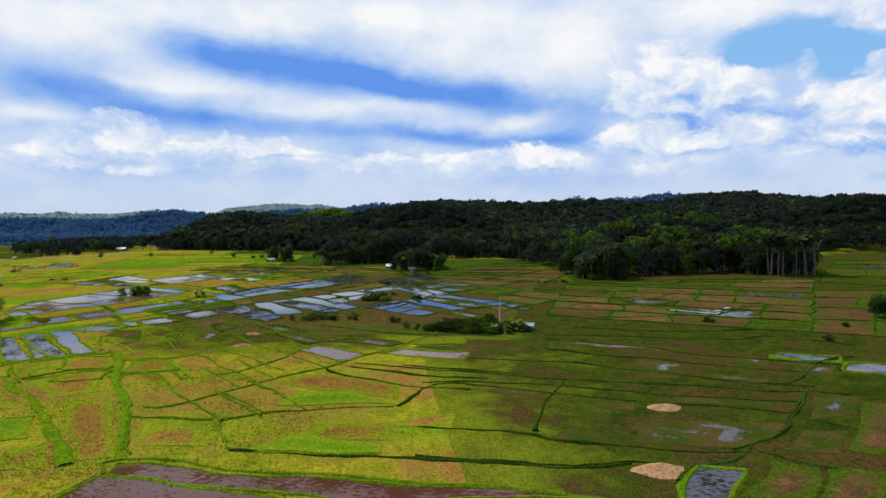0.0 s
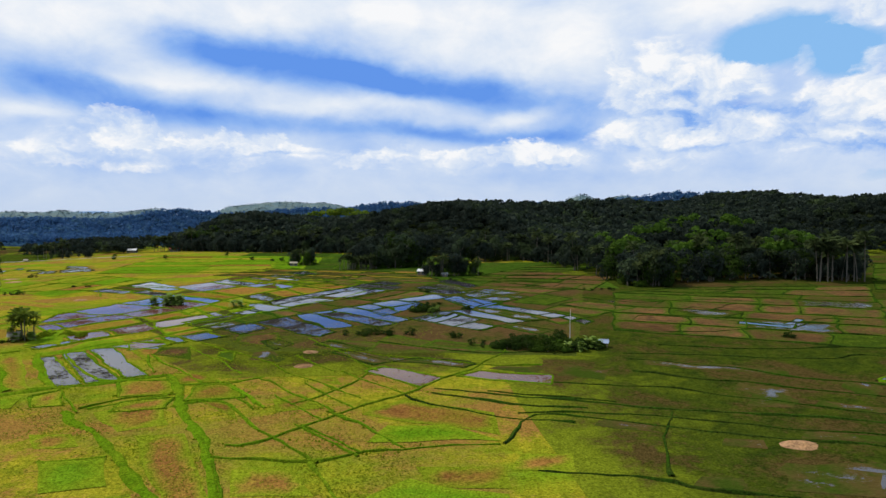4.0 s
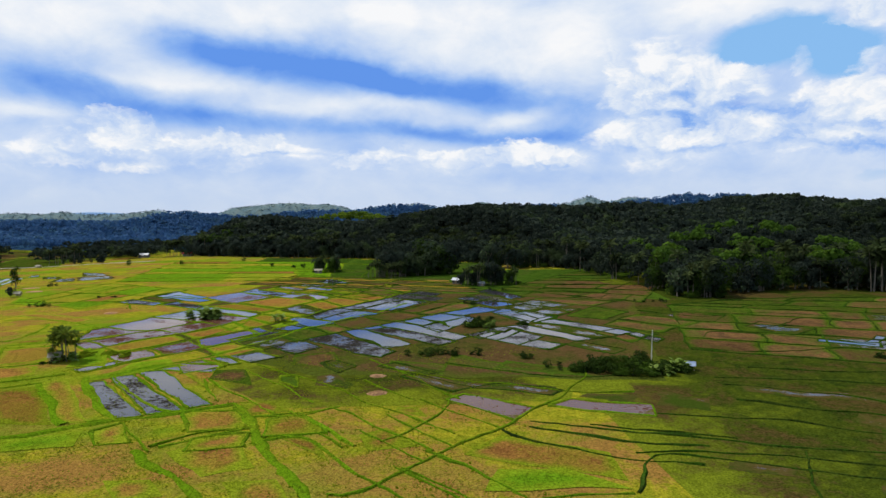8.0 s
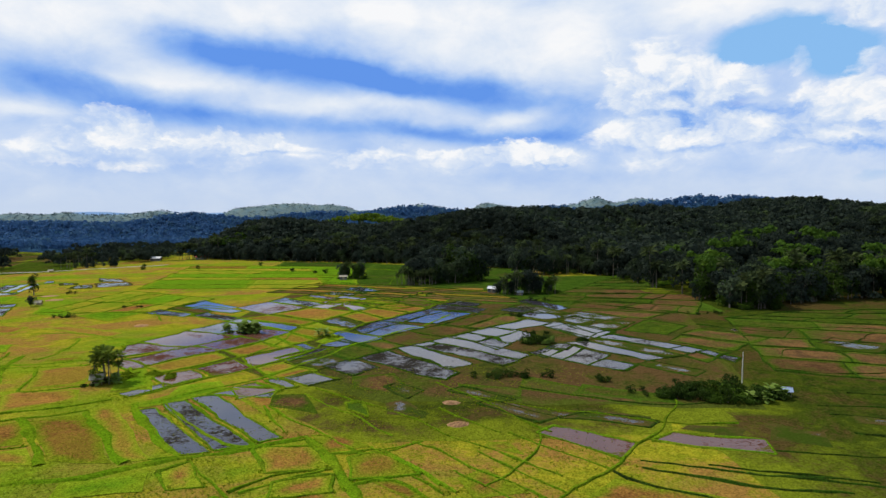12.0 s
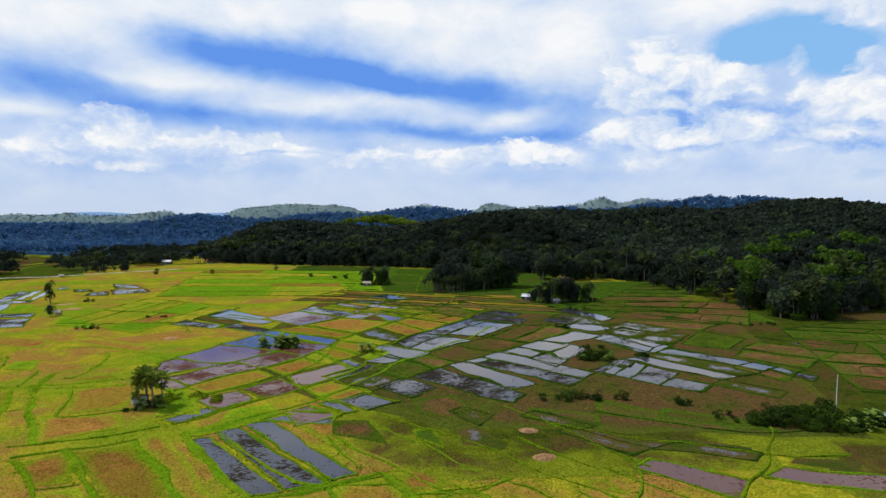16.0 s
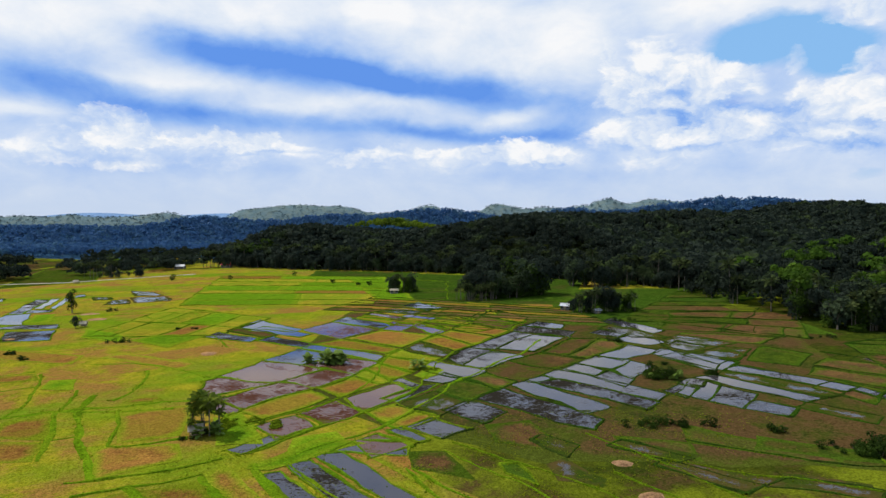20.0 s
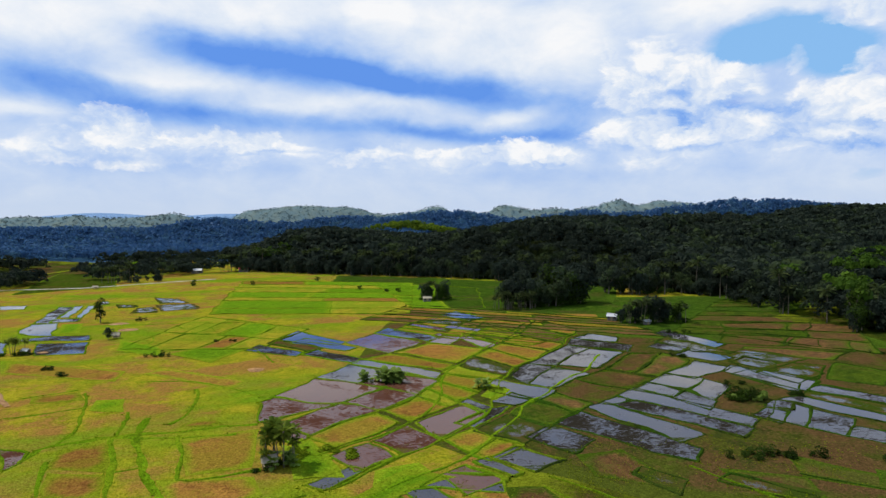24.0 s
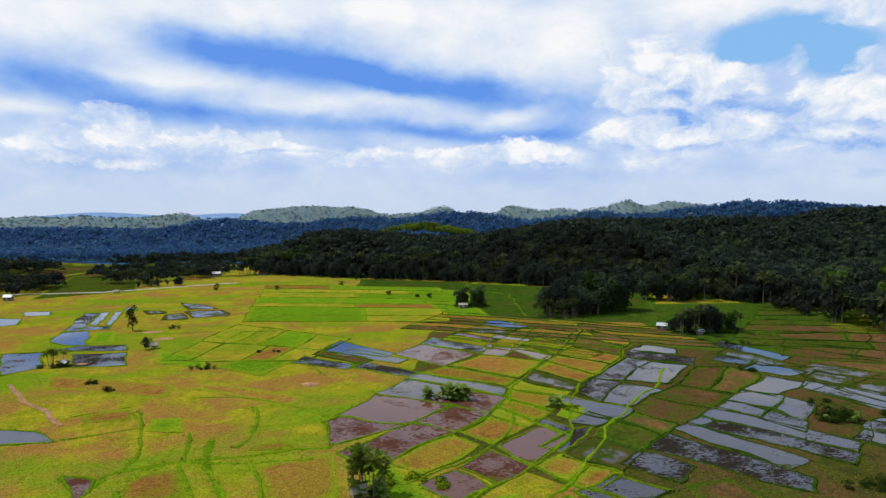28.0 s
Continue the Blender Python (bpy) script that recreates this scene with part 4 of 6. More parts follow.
plot('r', (-3.2, 310.7), (7.7, 325.2), (29.4, 318.6), (19.8, 304.6))
plot('r', (20.9, 304.5), (33.1, 321.0), (50.7, 311.1), (38.3, 293.8))
plot('r', (-2.9, 295.1), (4.9, 304.4), (35.4, 292.9), (24.9, 282.6))
plot('d', (-11.3, 281.9), (-4.8, 289.1), (3.5, 280.1), (-3.3, 269.2))
plot('d', (-2.5, 269.2), (4.7, 280.0), (16.7, 274.9), (5.1, 260.9))
plot('g', (7.7, 260.8), (24.0, 279.9), (33.3, 267.3), (20.7, 251.5))
plot('w', (-19.0, 270.1), (-12.5, 276.6), (3.1, 258.0), (-5.0, 248.7))
plot('r', (25.4, 252.6), (35.5, 262.5), (53.5, 247.3), (43.9, 238.8))
plot('r', (17.8, 243.0), (24.4, 250.6), (42.8, 237.7), (33.0, 227.9))
plot('r', (11.8, 229.9), (22.7, 237.3), (31.6, 225.8), (19.1, 216.5))
plot('w', (-31.8, 305.7), (-25.6, 312.3), (-18.8, 304.8), (-23.8, 296.4))
plot('d', (-71.7, 195.4), (-68.6, 198.7), (-61.9, 192.6), (-65.3, 187.4))
plot('d', (-55.3, 191.3), (-51.9, 194.4), (-40.0, 185.1), (-44.5, 182.4))
plot('d', (-49.6, 181.0), (-46.4, 183.6), (-32.2, 173.5), (-36.8, 170.4))
plot('d', (-31.5, 172.5), (-26.0, 174.8), (-11.4, 169.9), (-15.7, 166.4))
plot('D', (43.3, 147.0), (46.6, 151.0), (54.0, 139.3), (51.1, 135.6))
plot('D', (67.7, 147.3), (71.7, 151.7), (74.3, 144.6), (70.0, 139.8))
plot('D', (32.5, 107.4), (36.7, 110.5), (48.9, 105.3), (43.7, 99.3))
plot('D', (49.1, 105.3), (53.0, 109.2), (60.0, 108.4), (51.3, 99.2))
plot('D', (30.4, 166.3), (32.5, 171.5), (62.7, 160.9), (60.0, 156.4))
plot('D', (18.8, 103.2), (21.0, 105.9), (25.8, 104.1), (23.4, 101.1))
plot('D', (78.4, 149.7), (84.8, 155.8), (88.9, 146.8), (83.1, 140.3))
plot('D', (42.5, 120.3), (45.3, 123.2), (64.2, 119.3), (61.6, 116.8))
plot('D', (9.7, 126.5), (11.8, 129.7), (20.5, 126.2), (18.7, 123.2))
plot('D', (54.9, 136.3), (58.6, 140.0), (70.4, 134.5), (67.3, 131.3))
# long bunds of the green terraces
bund_line(0.45, (4.9, 152.4), (24.1, 150.8), (46.8, 139.8), (62.3, 133.9), (76.4, 128.1))
bund_line(0.45, (-3.9, 143.9), (21.3, 136.1), (49.1, 130.5), (74.0, 125.1))
bund_line(0.4, (-4.0, 134.2), (21.5, 131.2), (46.2, 123.7), (70.2, 120.1))
bund_line(0.4, (19.4, 126.3), (44.3, 119.1), (64.6, 114.4))
bund_line(0.45, (-4.2, 108.4), (10.7, 105.6), (20.2, 102.3), (35.5, 97.8), (47.7, 96.4))
bund_line(0.45, (-4.2, 95.4), (4.9, 94.1), (21.2, 93.2), (32.3, 92.1))
bund_line(0.45, (28.3, 172.5), (49.9, 163.8), (68.6, 151.6), (91.9, 146.3))
bund_line(0.4, (29.5, 178.5), (66.6, 172.6), (81.0, 170.9), (90.6, 174.6), (108.2, 164.3))
bund_line(0.4, (26.8, 161.1), (53.9, 148.5), (81.0, 139.1))
bund_line(0.6, (74.9, 127.1), (64.6, 113.6), (57.7, 106.1), (48.0, 96.6), (36.8, 91.3), (33.8, 86.5))
bund_line(0.4, (41.0, 186.8), (62.5, 182.3), (95.2, 183.0))
bund_line(0.4, (35.3, 208.5), (54.0, 203.1), (90.8, 208.6), (106.7, 221.8), (118.5, 218.3))
bund_line(0.4, (67.5, 234.9), (80.0, 241.0), (95.0, 251.8), (106.6, 242.9))
bund_line(0.4, (37.6, 270.2), (55.9, 256.3), (83.2, 263.1), (109.6, 254.3))
bund_line(0.4, (43.5, 220.5), (51.5, 229.4), (69.7, 222.9), (91.7, 210.5))
bund_line(0.5, (71.1, 130.7), (80.0, 137.5), (89.9, 149.2), (99.4, 151.5))
bund_line(0.4, (49.5, 96.6), (53.9, 92.8), (57.9, 90.6))
bund_line(0.4, (74.7, 125.4), (80.6, 123.0))
bund_line(0.4, (64.3, 112.2), (69.4, 107.1))
terrace('far right brown fields', (34.5, 206), (105.4, 178.5), (148.9, 252.9), (54.6, 281.9), 4, 5, 'rrrgrrdrrgrrr')
plot('d', (66.1, 237.8), (74.2, 222.9), (85.2, 232.8), (74.1, 244.5))
plot('d', (42.1, 258.8), (56.4, 245.2), (67.7, 257.6), (49.1, 264))
plot('w', (78, 214.3), (90.5, 208.1), (93.3, 212.1), (80.1, 217.1))
plot('w', (91.2, 213.9), (94, 213.1), (100.6, 220.2), (99.4, 222.1))
terrace('far right green fields', (54.6, 281.9), (148.9, 252.9), (176.8, 300.6), (89.6, 297.4), 3, 3, 'ggr')
terrace('fields behind the palm grove', (172.8, 289.5), (207.4, 270.1), (309.5, 423.8), (261.1, 419.2), 2, 4, 'gdgg')
terrace('brown field by the lone tree', (105.4, 178.5), (132, 171.2), (200.6, 261.3), (153.6, 261), 2, 4, 'rgrg')
# the strips by the hut
plot('w', (-109.2, 155.6), (-103.8, 157.2), (-124.6, 181.7), (-128.1, 180.7))
plot('w', (-103, 158), (-95, 159), (-119.3, 186.6), (-124.8, 185.3))
plot('w', (-94.2, 160.1), (-90.2, 162.3), (-113, 190.1), (-118.9, 189.1))
plot('w', (-114.9, 191.5), (-100.1, 189), (-100.8, 195.3), (-110.5, 197.7))
plot('b', (-89.3, 146.3), (-77.4, 147.7), (-85.4, 161.5), (-94.2, 156.3))
plot('b', (-73.8, 143.6), (-62, 144.9), (-69, 156.6), (-76.1, 152.5))
plot('b', (-104.8, 140.1), (-98.8, 141.9), (-105.5, 151.6), (-109.8, 147.1))
plot('b', (-87, 137.9), (-75.9, 138.5), (-77.1, 145.9), (-87.4, 143))
plot('R', (-97.7, 182.3), (-86.2, 177.9), (-91.4, 190.3), (-99.9, 190.7))
plot('R', (-80.7, 194.3), (-63.3, 189), (-70.2, 209), (-82.5, 206.9))
plot('D', (-70.5, 175.4), (-61.6, 173.3), (-66, 186.9), (-71.2, 183))
bund_line(1.6, (-131.3, 186), (-118.2, 165.9), (-108.9, 154.8))
bund_line(1.5, (-134.5, 143.3), (-124.7, 146.6), (-108.5, 153.7), (-95.5, 156.9), (-85.7, 163))
bund_line(1.1, (-85.7, 163), (-80.9, 155.7), (-73.2, 139.4))
bund_line(0.5, (-78.5, 154.3), (-68.8, 155.3), (-61.3, 160.5))
bund_line(0.45, (-94.3, 140.1), (-88, 145.1), (-77.5, 148.2))
bund_line(0.4, (-97.7, 182.3), (-75.4, 155.5))
bund_line(0.4, (-91.4, 190.3), (-67.2, 163.7))
bund_line(0.35, (-89.4, 194.7), (-57.9, 166.4))
bund_line(0.4, (-103.5, 149.2), (-93.6, 138.2))
bund_line(0.7, (-68.8, 155.3), (-58, 140.9))
bund_line(0.4, (-71.8, 143.5), (-64, 144.3), (-57.7, 136.9))
bund_line(0.4, (-99, 182.4), (-89.6, 164.6))
plot('l', (-132.3, 184.1), (-127.2, 183), (-108.4, 195.7), (-118.7, 200.1))
plot('l', (-141.1, 197.6), (-132.1, 197.1), (-143.7, 219.3), (-149.4, 210.9))
plot('l', (-122.3, 139.2), (-108.4, 139.7), (-111.8, 147.2), (-125, 145.5))
plot('g', (-80, 179.5), (-74.2, 173.8), (-76.6, 183.3), (-80.6, 183.5))
plot('l', (-125.7, 192.1), (-113.7, 198.4), (-116.9, 203.6), (-125.7, 199.1))
# round the banana clump
terrace('far brown flooded rows', (-131.4, 345.6), (-102.5, 324.1), (-92.4, 344.9), (-122.9, 367.1), 2, 4, 'bmbbmb')
terrace('far yellow rows', (-101.3, 326.5), (-75.9, 310.2), (-55.3, 330.7), (-89.9, 347.7), 1, 6, 'brybrb')
bund_line(0.8, (-148.5, 219.3), (-144.3, 211.3), (-140, 207.5), (-129.5, 218.3), (-117.9, 231), (-111.6, 248.9), (-111.5, 264.6), (-106, 283), (-88, 320.5))
bund_line(0.8, (-134, 191.6), (-120.7, 206.5), (-109.4, 218.8), (-99.1, 235.9), (-89.3, 272.1), (-70.8, 299.2), (-54.2, 330.6))
bund_line(0.9, (-126.3, 187.5), (-112.6, 200.1), (-98.8, 217.5), (-83.9, 247.3), (-66.6, 270.7), (-53.3, 294.1))
terrace('far brown rows', (4.3, 324.1), (47.4, 289.9), (73.6, 347.5), (17.4, 350.6), 2, 3, 'rrgr')
# meadow to the far woods
plot('w', (-290.3, 303.5), (-281.6, 312.7), (-297.5, 337.6), (-313.2, 337.3))
plot('w', (-267.8, 311.3), (-249.7, 313.1), (-260.6, 333.5), (-281.3, 333.6))
plot('w', (-297.7, 341), (-262.8, 338), (-268.7, 350.1), (-286.9, 348.9))
plot('w', (-305.7, 358.5), (-285.2, 349.6), (-303.1, 384.3), (-315.2, 382.9))
plot('w', (-315.2, 386), (-306.9, 384.8), (-328.4, 443.6), (-337.7, 445.2))
plot('w', (-308.1, 388.1), (-295.1, 389.4), (-298.1, 397.7), (-312, 398.4))
plot('w', (-312.6, 404), (-307.8, 403.3), (-324.8, 447.4), (-329.2, 446.3))
plot('w', (-303.8, 402.7), (-300.4, 402.2), (-316.3, 445.9), (-321.7, 446.8))
plot('w', (-371.1, 442.6), (-355.8, 441.5), (-365.7, 456.7), (-380.9, 457.8))
plot('w', (-360, 405.9), (-354.3, 410.6), (-365.1, 429.1), (-380.5, 435.9))
plot('D', (-279.5, 411.3), (-264.8, 412.9), (-277.1, 437.6), (-285.8, 432.2))
plot('D', (-265, 416.8), (-245.8, 422), (-257.5, 445.3), (-279.7, 444.3))
plot('D', (-280.1, 448.9), (-261.5, 448.7), (-273.8, 467.4), (-297.7, 482.1))
plot('w', (-316.4, 450.4), (-311.6, 452.4), (-319.1, 465.2), (-323.2, 466))
plot('d', (-297.5, 434), (-287.7, 436.7), (-293.3, 446.5), (-304, 448.3))
plot('l', (-286.9, 354.7), (-277.2, 358.5), (-287.9, 382.2), (-298.8, 380.6))
plot('y', (-227.1, 347.9), (-205.7, 345.7), (-205.1, 372.1), (-224.7, 374.3))
bund_line(0.4, (-236.9, 369.9), (-220.7, 347.3))
bund_line(0.4, (-279.9, 375.2), (-252.2, 374.6), (-225.6, 377.4), (-206.6, 378.2))
bund_line(0.4, (-214.1, 373.1), (-199.8, 350))
bund_line(0.5, (-238.3, 344.4), (-231.9, 330.5), (-233.6, 322.7))
plot('w', (-243.6, 234.9), (-232.2, 236), (-241, 244.3), (-251.3, 246.3))
plot('B', (-197.9, 204.4), (-202.5, 215.0), (-191.4, 217.7), (-184.5, 201.7))
plot('B', (-166.6, 198.9), (-175.8, 220.3), (-157.7, 224.8), (-152.6, 202.9))
plot('B', (-179.6, 229.3), (-178.8, 232.3), (-171.1, 233.2), (-167.6, 228.8))
plot('B', (-232.1, 250.1), (-234.9, 256.3), (-222.3, 261.2), (-216.2, 252.3))
plot('m', (-209.1, 205.1), (-216.5, 215.9), (-209.6, 213.1), (-208.4, 209.0))
plot('B', (-191.3, 191.0), (-196.5, 202.4), (-184.2, 200.4), (-179.0, 190.4))
plot('B', (-168.8, 189.9), (-172.0, 197.1), (-152.8, 198.2), (-146.9, 191.2))
plot('B', (-263.7, 285.2), (-272.1, 301.7), (-220.3, 284.9), (-217.7, 271.8))
plot('B', (-211.7, 280.3), (-208.9, 285.9), (-175.3, 270.5), (-176.9, 260.3))
plot('l', (-210.3, 243.5), (-213.3, 252.0), (-204.9, 253.2), (-200.1, 241.2))
plot('l', (-240.0, 316.2), (-247.8, 338.3), (-223.5, 319.7), (-215.5, 304.4))
plot('l', (-215.3, 307.3), (-207.7, 318.0), (-185.9, 315.8), (-193.2, 293.8))
plot('l', (-146.8, 218.6), (-146.1, 219.8), (-137.8, 209.1), (-140.6, 197.6))
bund_line(1.0, (-209.4, 205.5), (-208.0, 211.0), (-205.8, 217.5), (-192.3, 221.4), (-180.0, 225.6), (-158.9, 229.1))
bund_line(0.7, (-204.9, 217.4), (-205.9, 227.3), (-209.9, 238.8), (-219.8, 259.9))
bund_line(0.8, (-192.3, 221.4), (-182.9, 199.8), (-178.2, 190.3))
bund_line(0.8, (-199.1, 241.1), (-191.1, 221.3))
bund_line(0.8, (-190.8, 234.5), (-186.1, 221.0), (-178.7, 205.2), (-169.4, 189.9))
bund_line(0.8, (-177.0, 222.9), (-171.7, 211.0), (-168.2, 199.0), (-165.5, 196.3), (-150.5, 201.8))
bund_line(0.5, (-184.1, 201.7), (-177.9, 204.2))
bund_line(0.6, (-201.3, 208.6), (-192.1, 191.1))
bund_line(0.6, (-183.1, 230.6), (-180.7, 239.8), (-183.4, 253.3), (-187.7, 261.2))
bund_line(0.6, (-236.8, 255.7), (-224.0, 263.3))
bund_line(0.6, (-231.1, 237.4), (-212.9, 245.3))
bund_line(0.5, (-239.8, 313.0), (-219.6, 314.0), (-189.4, 317.4), (-170.8, 291.8))
bund_line(0.5, (-210.0, 271.2), (-189.3, 268.6), (-162.9, 251.9))
bund_line(0.4, (-225.5, 370.6), (-207.9, 345.6))
bund_line(0.4, (-213.8, 374.2), (-190.6, 337.9))
plot('B', (-149.9, 175.8), (-140.8, 179.9), (-119.4, 152.9), (-133.3, 153.5))
plot('B', (-147.7, 158.2), (-140.6, 159.4), (-134.6, 151.4), (-143.6, 151.8))
plot('B', (-161.4, 181.0), (-171.9, 196.7), (-151.1, 198.7), (-146.7, 190.5))
plot('B', (-140.4, 182.1), (-136.4, 187.2), (-113.3, 153.3), (-118.4, 152.8))
plot('B', (-151.3, 160.2), (-159.8, 170.9), (-151.9, 175.3), (-142.1, 161.4))
plot('w', (-138.8, 194.7), (-132.6, 201.3), (-128.7, 199.9), (-134.9, 191.9))
plot('l', (-142.4, 196.5), (-149.7, 215.4), (-136.6, 207.9), (-135.0, 198.9))
plot('B', (-90.1, 151.7), (-86.0, 155.9), (-81.3, 149.3), (-88.3, 148.3))
plot('B', (-109.2, 190.0), (-103.0, 194.9), (-91.9, 182.0), (-95.8, 175.6))
bund_line(0.6, (-162.4, 174.5), (-152.3, 177.4), (-140.8, 182.1))
bund_line(0.6, (-166.4, 180.2), (-153.0, 182.8), (-138.1, 189.0))
bund_line(0.5, (-166.0, 195.8), (-153.0, 201.1))
bund_line(1.3, (-152.3, 177.4), (-138.9, 159.6), (-133.3, 151.4))
bund_line(1.5, (-141.0, 181.0), (-126.8, 164.0), (-117.4, 152.8))
bund_line(1.0, (-161.3, 172.9), (-149.8, 160.1), (-143.7, 151.8))
bund_line(0.5, (-149.2, 159.2), (-140.8, 160.3))
bund_line(0.6, (-194.2, 220.9), (-177.4, 221.5), (-162.8, 222.3))
bund_line(0.8, (-186.3, 220.4), (-173.0, 196.2), (-161.8, 181.1))
plot('w', (-104.4, 204.4), (-101.1, 206.0), (-95.3, 196.9), (-97.9, 195.3))
plot('m', (-111.7, 196.6), (-106.5, 201.5), (-99.6, 193.6), (-107.6, 189.0))
plot('D', (-78.8, 207.3), (-76.0, 210.8), (-67.1, 196.1), (-69.7, 193.4))
plot('D', (-54.0, 193.4), (-51.5, 195.1), (-45.1, 186.8), (-47.5, 185.1))
plot('D', (-55.0, 192.6), (-52.8, 195.3), (-39.5, 188.1), (-42.0, 184.5))
plot('D', (-49.9, 183.6), (-47.8, 186.2), (-34.6, 179.6), (-37.1, 176.4))
plot('D', (-31.3, 174.1), (-28.8, 176.7), (-11.1, 172.3), (-14.8, 167.6))
plot('D', (-8.2, 165.5), (-5.4, 167.9), (6.1, 164.2), (3.3, 160.8))
plot('D', (9.8, 164.1), (12.3, 166.7), (16.7, 163.9), (13.7, 159.7))
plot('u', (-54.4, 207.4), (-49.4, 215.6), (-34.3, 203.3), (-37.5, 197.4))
terrace('upper meadow plots', (-240.1, 318.4), (-182.7, 313.3), (-170.9, 352.4), (-233.1, 393.4), 4, 2, 'yybyyyl')
terrace('far green meadow', (-232.7, 401.4), (-125.3, 389.3), (-129.7, 530.4), (-266.7, 572.2), 2, 7, 'lylyybl')
terrace('far green field under the forest', (-124.8, 406.1), (-86.8, 402.5), (-85, 493.5), (-163, 542.2), 2, 2, 'lvlv')
terrace('green rows beside the house', (-14.2, 330.1), (35.3, 318), (105.8, 420), (47.4, 422.1), 1, 7, 'ggrgvgg')
plot('g', (-415.8, 522.5), (-360.8, 556.8), (-417.7, 677.9), (-486.1, 695.2))


def strip(name, width, mat, label, category, *points):
    """A flat track or road along a line of the plan."""
    line = []
    for a, b in zip(points, points[1:]):
        a, b = Vector(a), Vector(b)
        n = max(2, int((b - a).length / 4))
        line += [a.lerp(b, i / n) for i in range(n)]
    line = [wobble(p, 0.6) for p in line]
    pts = []
    for i, p in enumerate(line):
        q = line[min(i + 1, len(line) - 1)] - line[max(i - 1, 0)]
        n = Vector((-q.y, q.x)).normalized() * width * rng.uniform(0.4, 0.6)
        pts += [p - n, p, p + n]
    return tagged(new(name, grid_mesh(name, pts, 3, mat, 0.14)), label, category, kind="structure")


def bare_patch(x, y, r):
    """A low mound of bare trodden soil."""
    verts, faces, n = [], [], 14
    for ring, (k, h) in enumerate(((1.0, 0.02), (0.75, 0.3), (0.35, 0.5), (0.02, 0.55))):
        for i in range(n):
            a = i * math.tau / n
            s = r * k * (1 + 0.3 * noise.noise(Vector((math.cos(a) * 1.5 + x, math.sin(a) * 1.5 + y, 0))))
            px, py = x + 1.5 * s * math.cos(a), y + s * math.sin(a)
            verts.append((px, py, float(ground_z(px, py)) + h * 0.8))
    for ring in range(3):
        for i in range(n):
            faces.append((ring * n + i, ring * n + (i + 1) % n, (ring + 1) * n + (i + 1) % n, (ring + 1) * n + i))
    ob = mesh_object("soil_mound", verts, faces, SOIL, True)
    tagged(ob, "low mound of bare orange-tan soil among stubble", "soil mound", "bare soil mounds")


bare_patch(31.9, 90.6, 2.6)
bare_patch(41.5, 117.1, 2.2)
bare_patch(-54.4, 168.9, 1.6)
bare_patch(-54, 169.2, 1.6)
bare_patch(-55.3, 183, 1.5)
bare_patch(-174.5, 281.8, 1.6)
bare_patch(-175, 283.1, 2)
bare_patch(-256.2, 361.4, 3)
bare_patch(-269, 378.7, 3)
bare_patch(-268.3, 316.9, 1.5)
strip("dirt_path", 1.6, SOIL, "narrow tan dirt footpath across the meadow", "path", (-278, 290.4), (-261, 270.9), (-246.5, 258.8), (-233.5, 245.4))
strip("road", 5.0, PALE_ROAD, "pale unpaved country road along the trees", "road", (-472.5, 555), (-448.8, 556.2), (-382.2, 552.5), (-341.8, 573.1), (-292.2, 597.1))

# ---------------------------------------------------------------- vegetation
rs = np.random.RandomState(3)


def fast_mesh(name, verts, quads, mat):
    """A mesh of loose quads from arrays."""
    verts = np.asarray(verts, np.float32).reshape(-1, 3)
    n = len(verts) // 4
    me = bpy.data.meshes.new(name)
    me.vertices.add(len(verts))
    me.vertices.foreach_set("co", verts.ravel())
    me.loops.add(4 * n)
    me.loops.foreach_set("vertex_index", np.arange(4 * n, dtype=np.int32))
    me.polygons.add(n)
    me.polygons.foreach_set("loop_start", np.arange(0, 4 * n, 4, dtype=np.int32))
    me.materials.append(mat)
    me.update(calc_edges=True)
    return me


def unit(v):
    return v / (np.linalg.norm(v, axis=-1, keepdims=True) + 1e-9)


def leaf_quads(centres, outward, sizes):
    """Small leaf sprays at the centres, roughly facing outward."""
    n = len(centres)
    u = unit(np.cross(outward, rs.normal(size=(n, 3))))
    w = unit(np.cross(u, outward + 0.6 * rs.normal(size=(n, 3))))
    s = sizes[:, None]
    v = np.empty((n, 4, 3))
    v[:, 0], v[:, 1], v[:, 2], v[:, 3] = centres - u * s, centres - w * s * 0.7, centres + u * s, centres + w * s * 0.9
    return v


def crown_points(n, lobes_n, r, h, base):
    """Points on a lumpy crown made of several lobes; returns centres and outward ways."""
    la = rs.uniform(0, math.tau, lobes_n)
    lr = rs.uniform(0.1, 0.62, lobes_n) * r
    lobe = np.stack([np.cos(la) * lr, np.sin(la) * lr, base + np.linspace(0.12, 0.78, lobes_n) * h], -1)
    size = rs.uniform(0.35, 0.6, lobes_n)
    k = rs.randint(0, lobes_n, n)
    d = unit(rs.normal(size=(n, 3)))
    d[:, 2] = np.where(d[:, 2] < -0.35, -d[:, 2], d[:, 2])
    c = lobe[k] + d * (np.array([r, r, h * 0.55]) * size[k, None]) * rs.uniform(0.75, 1.05, (n, 1))
    return c, d


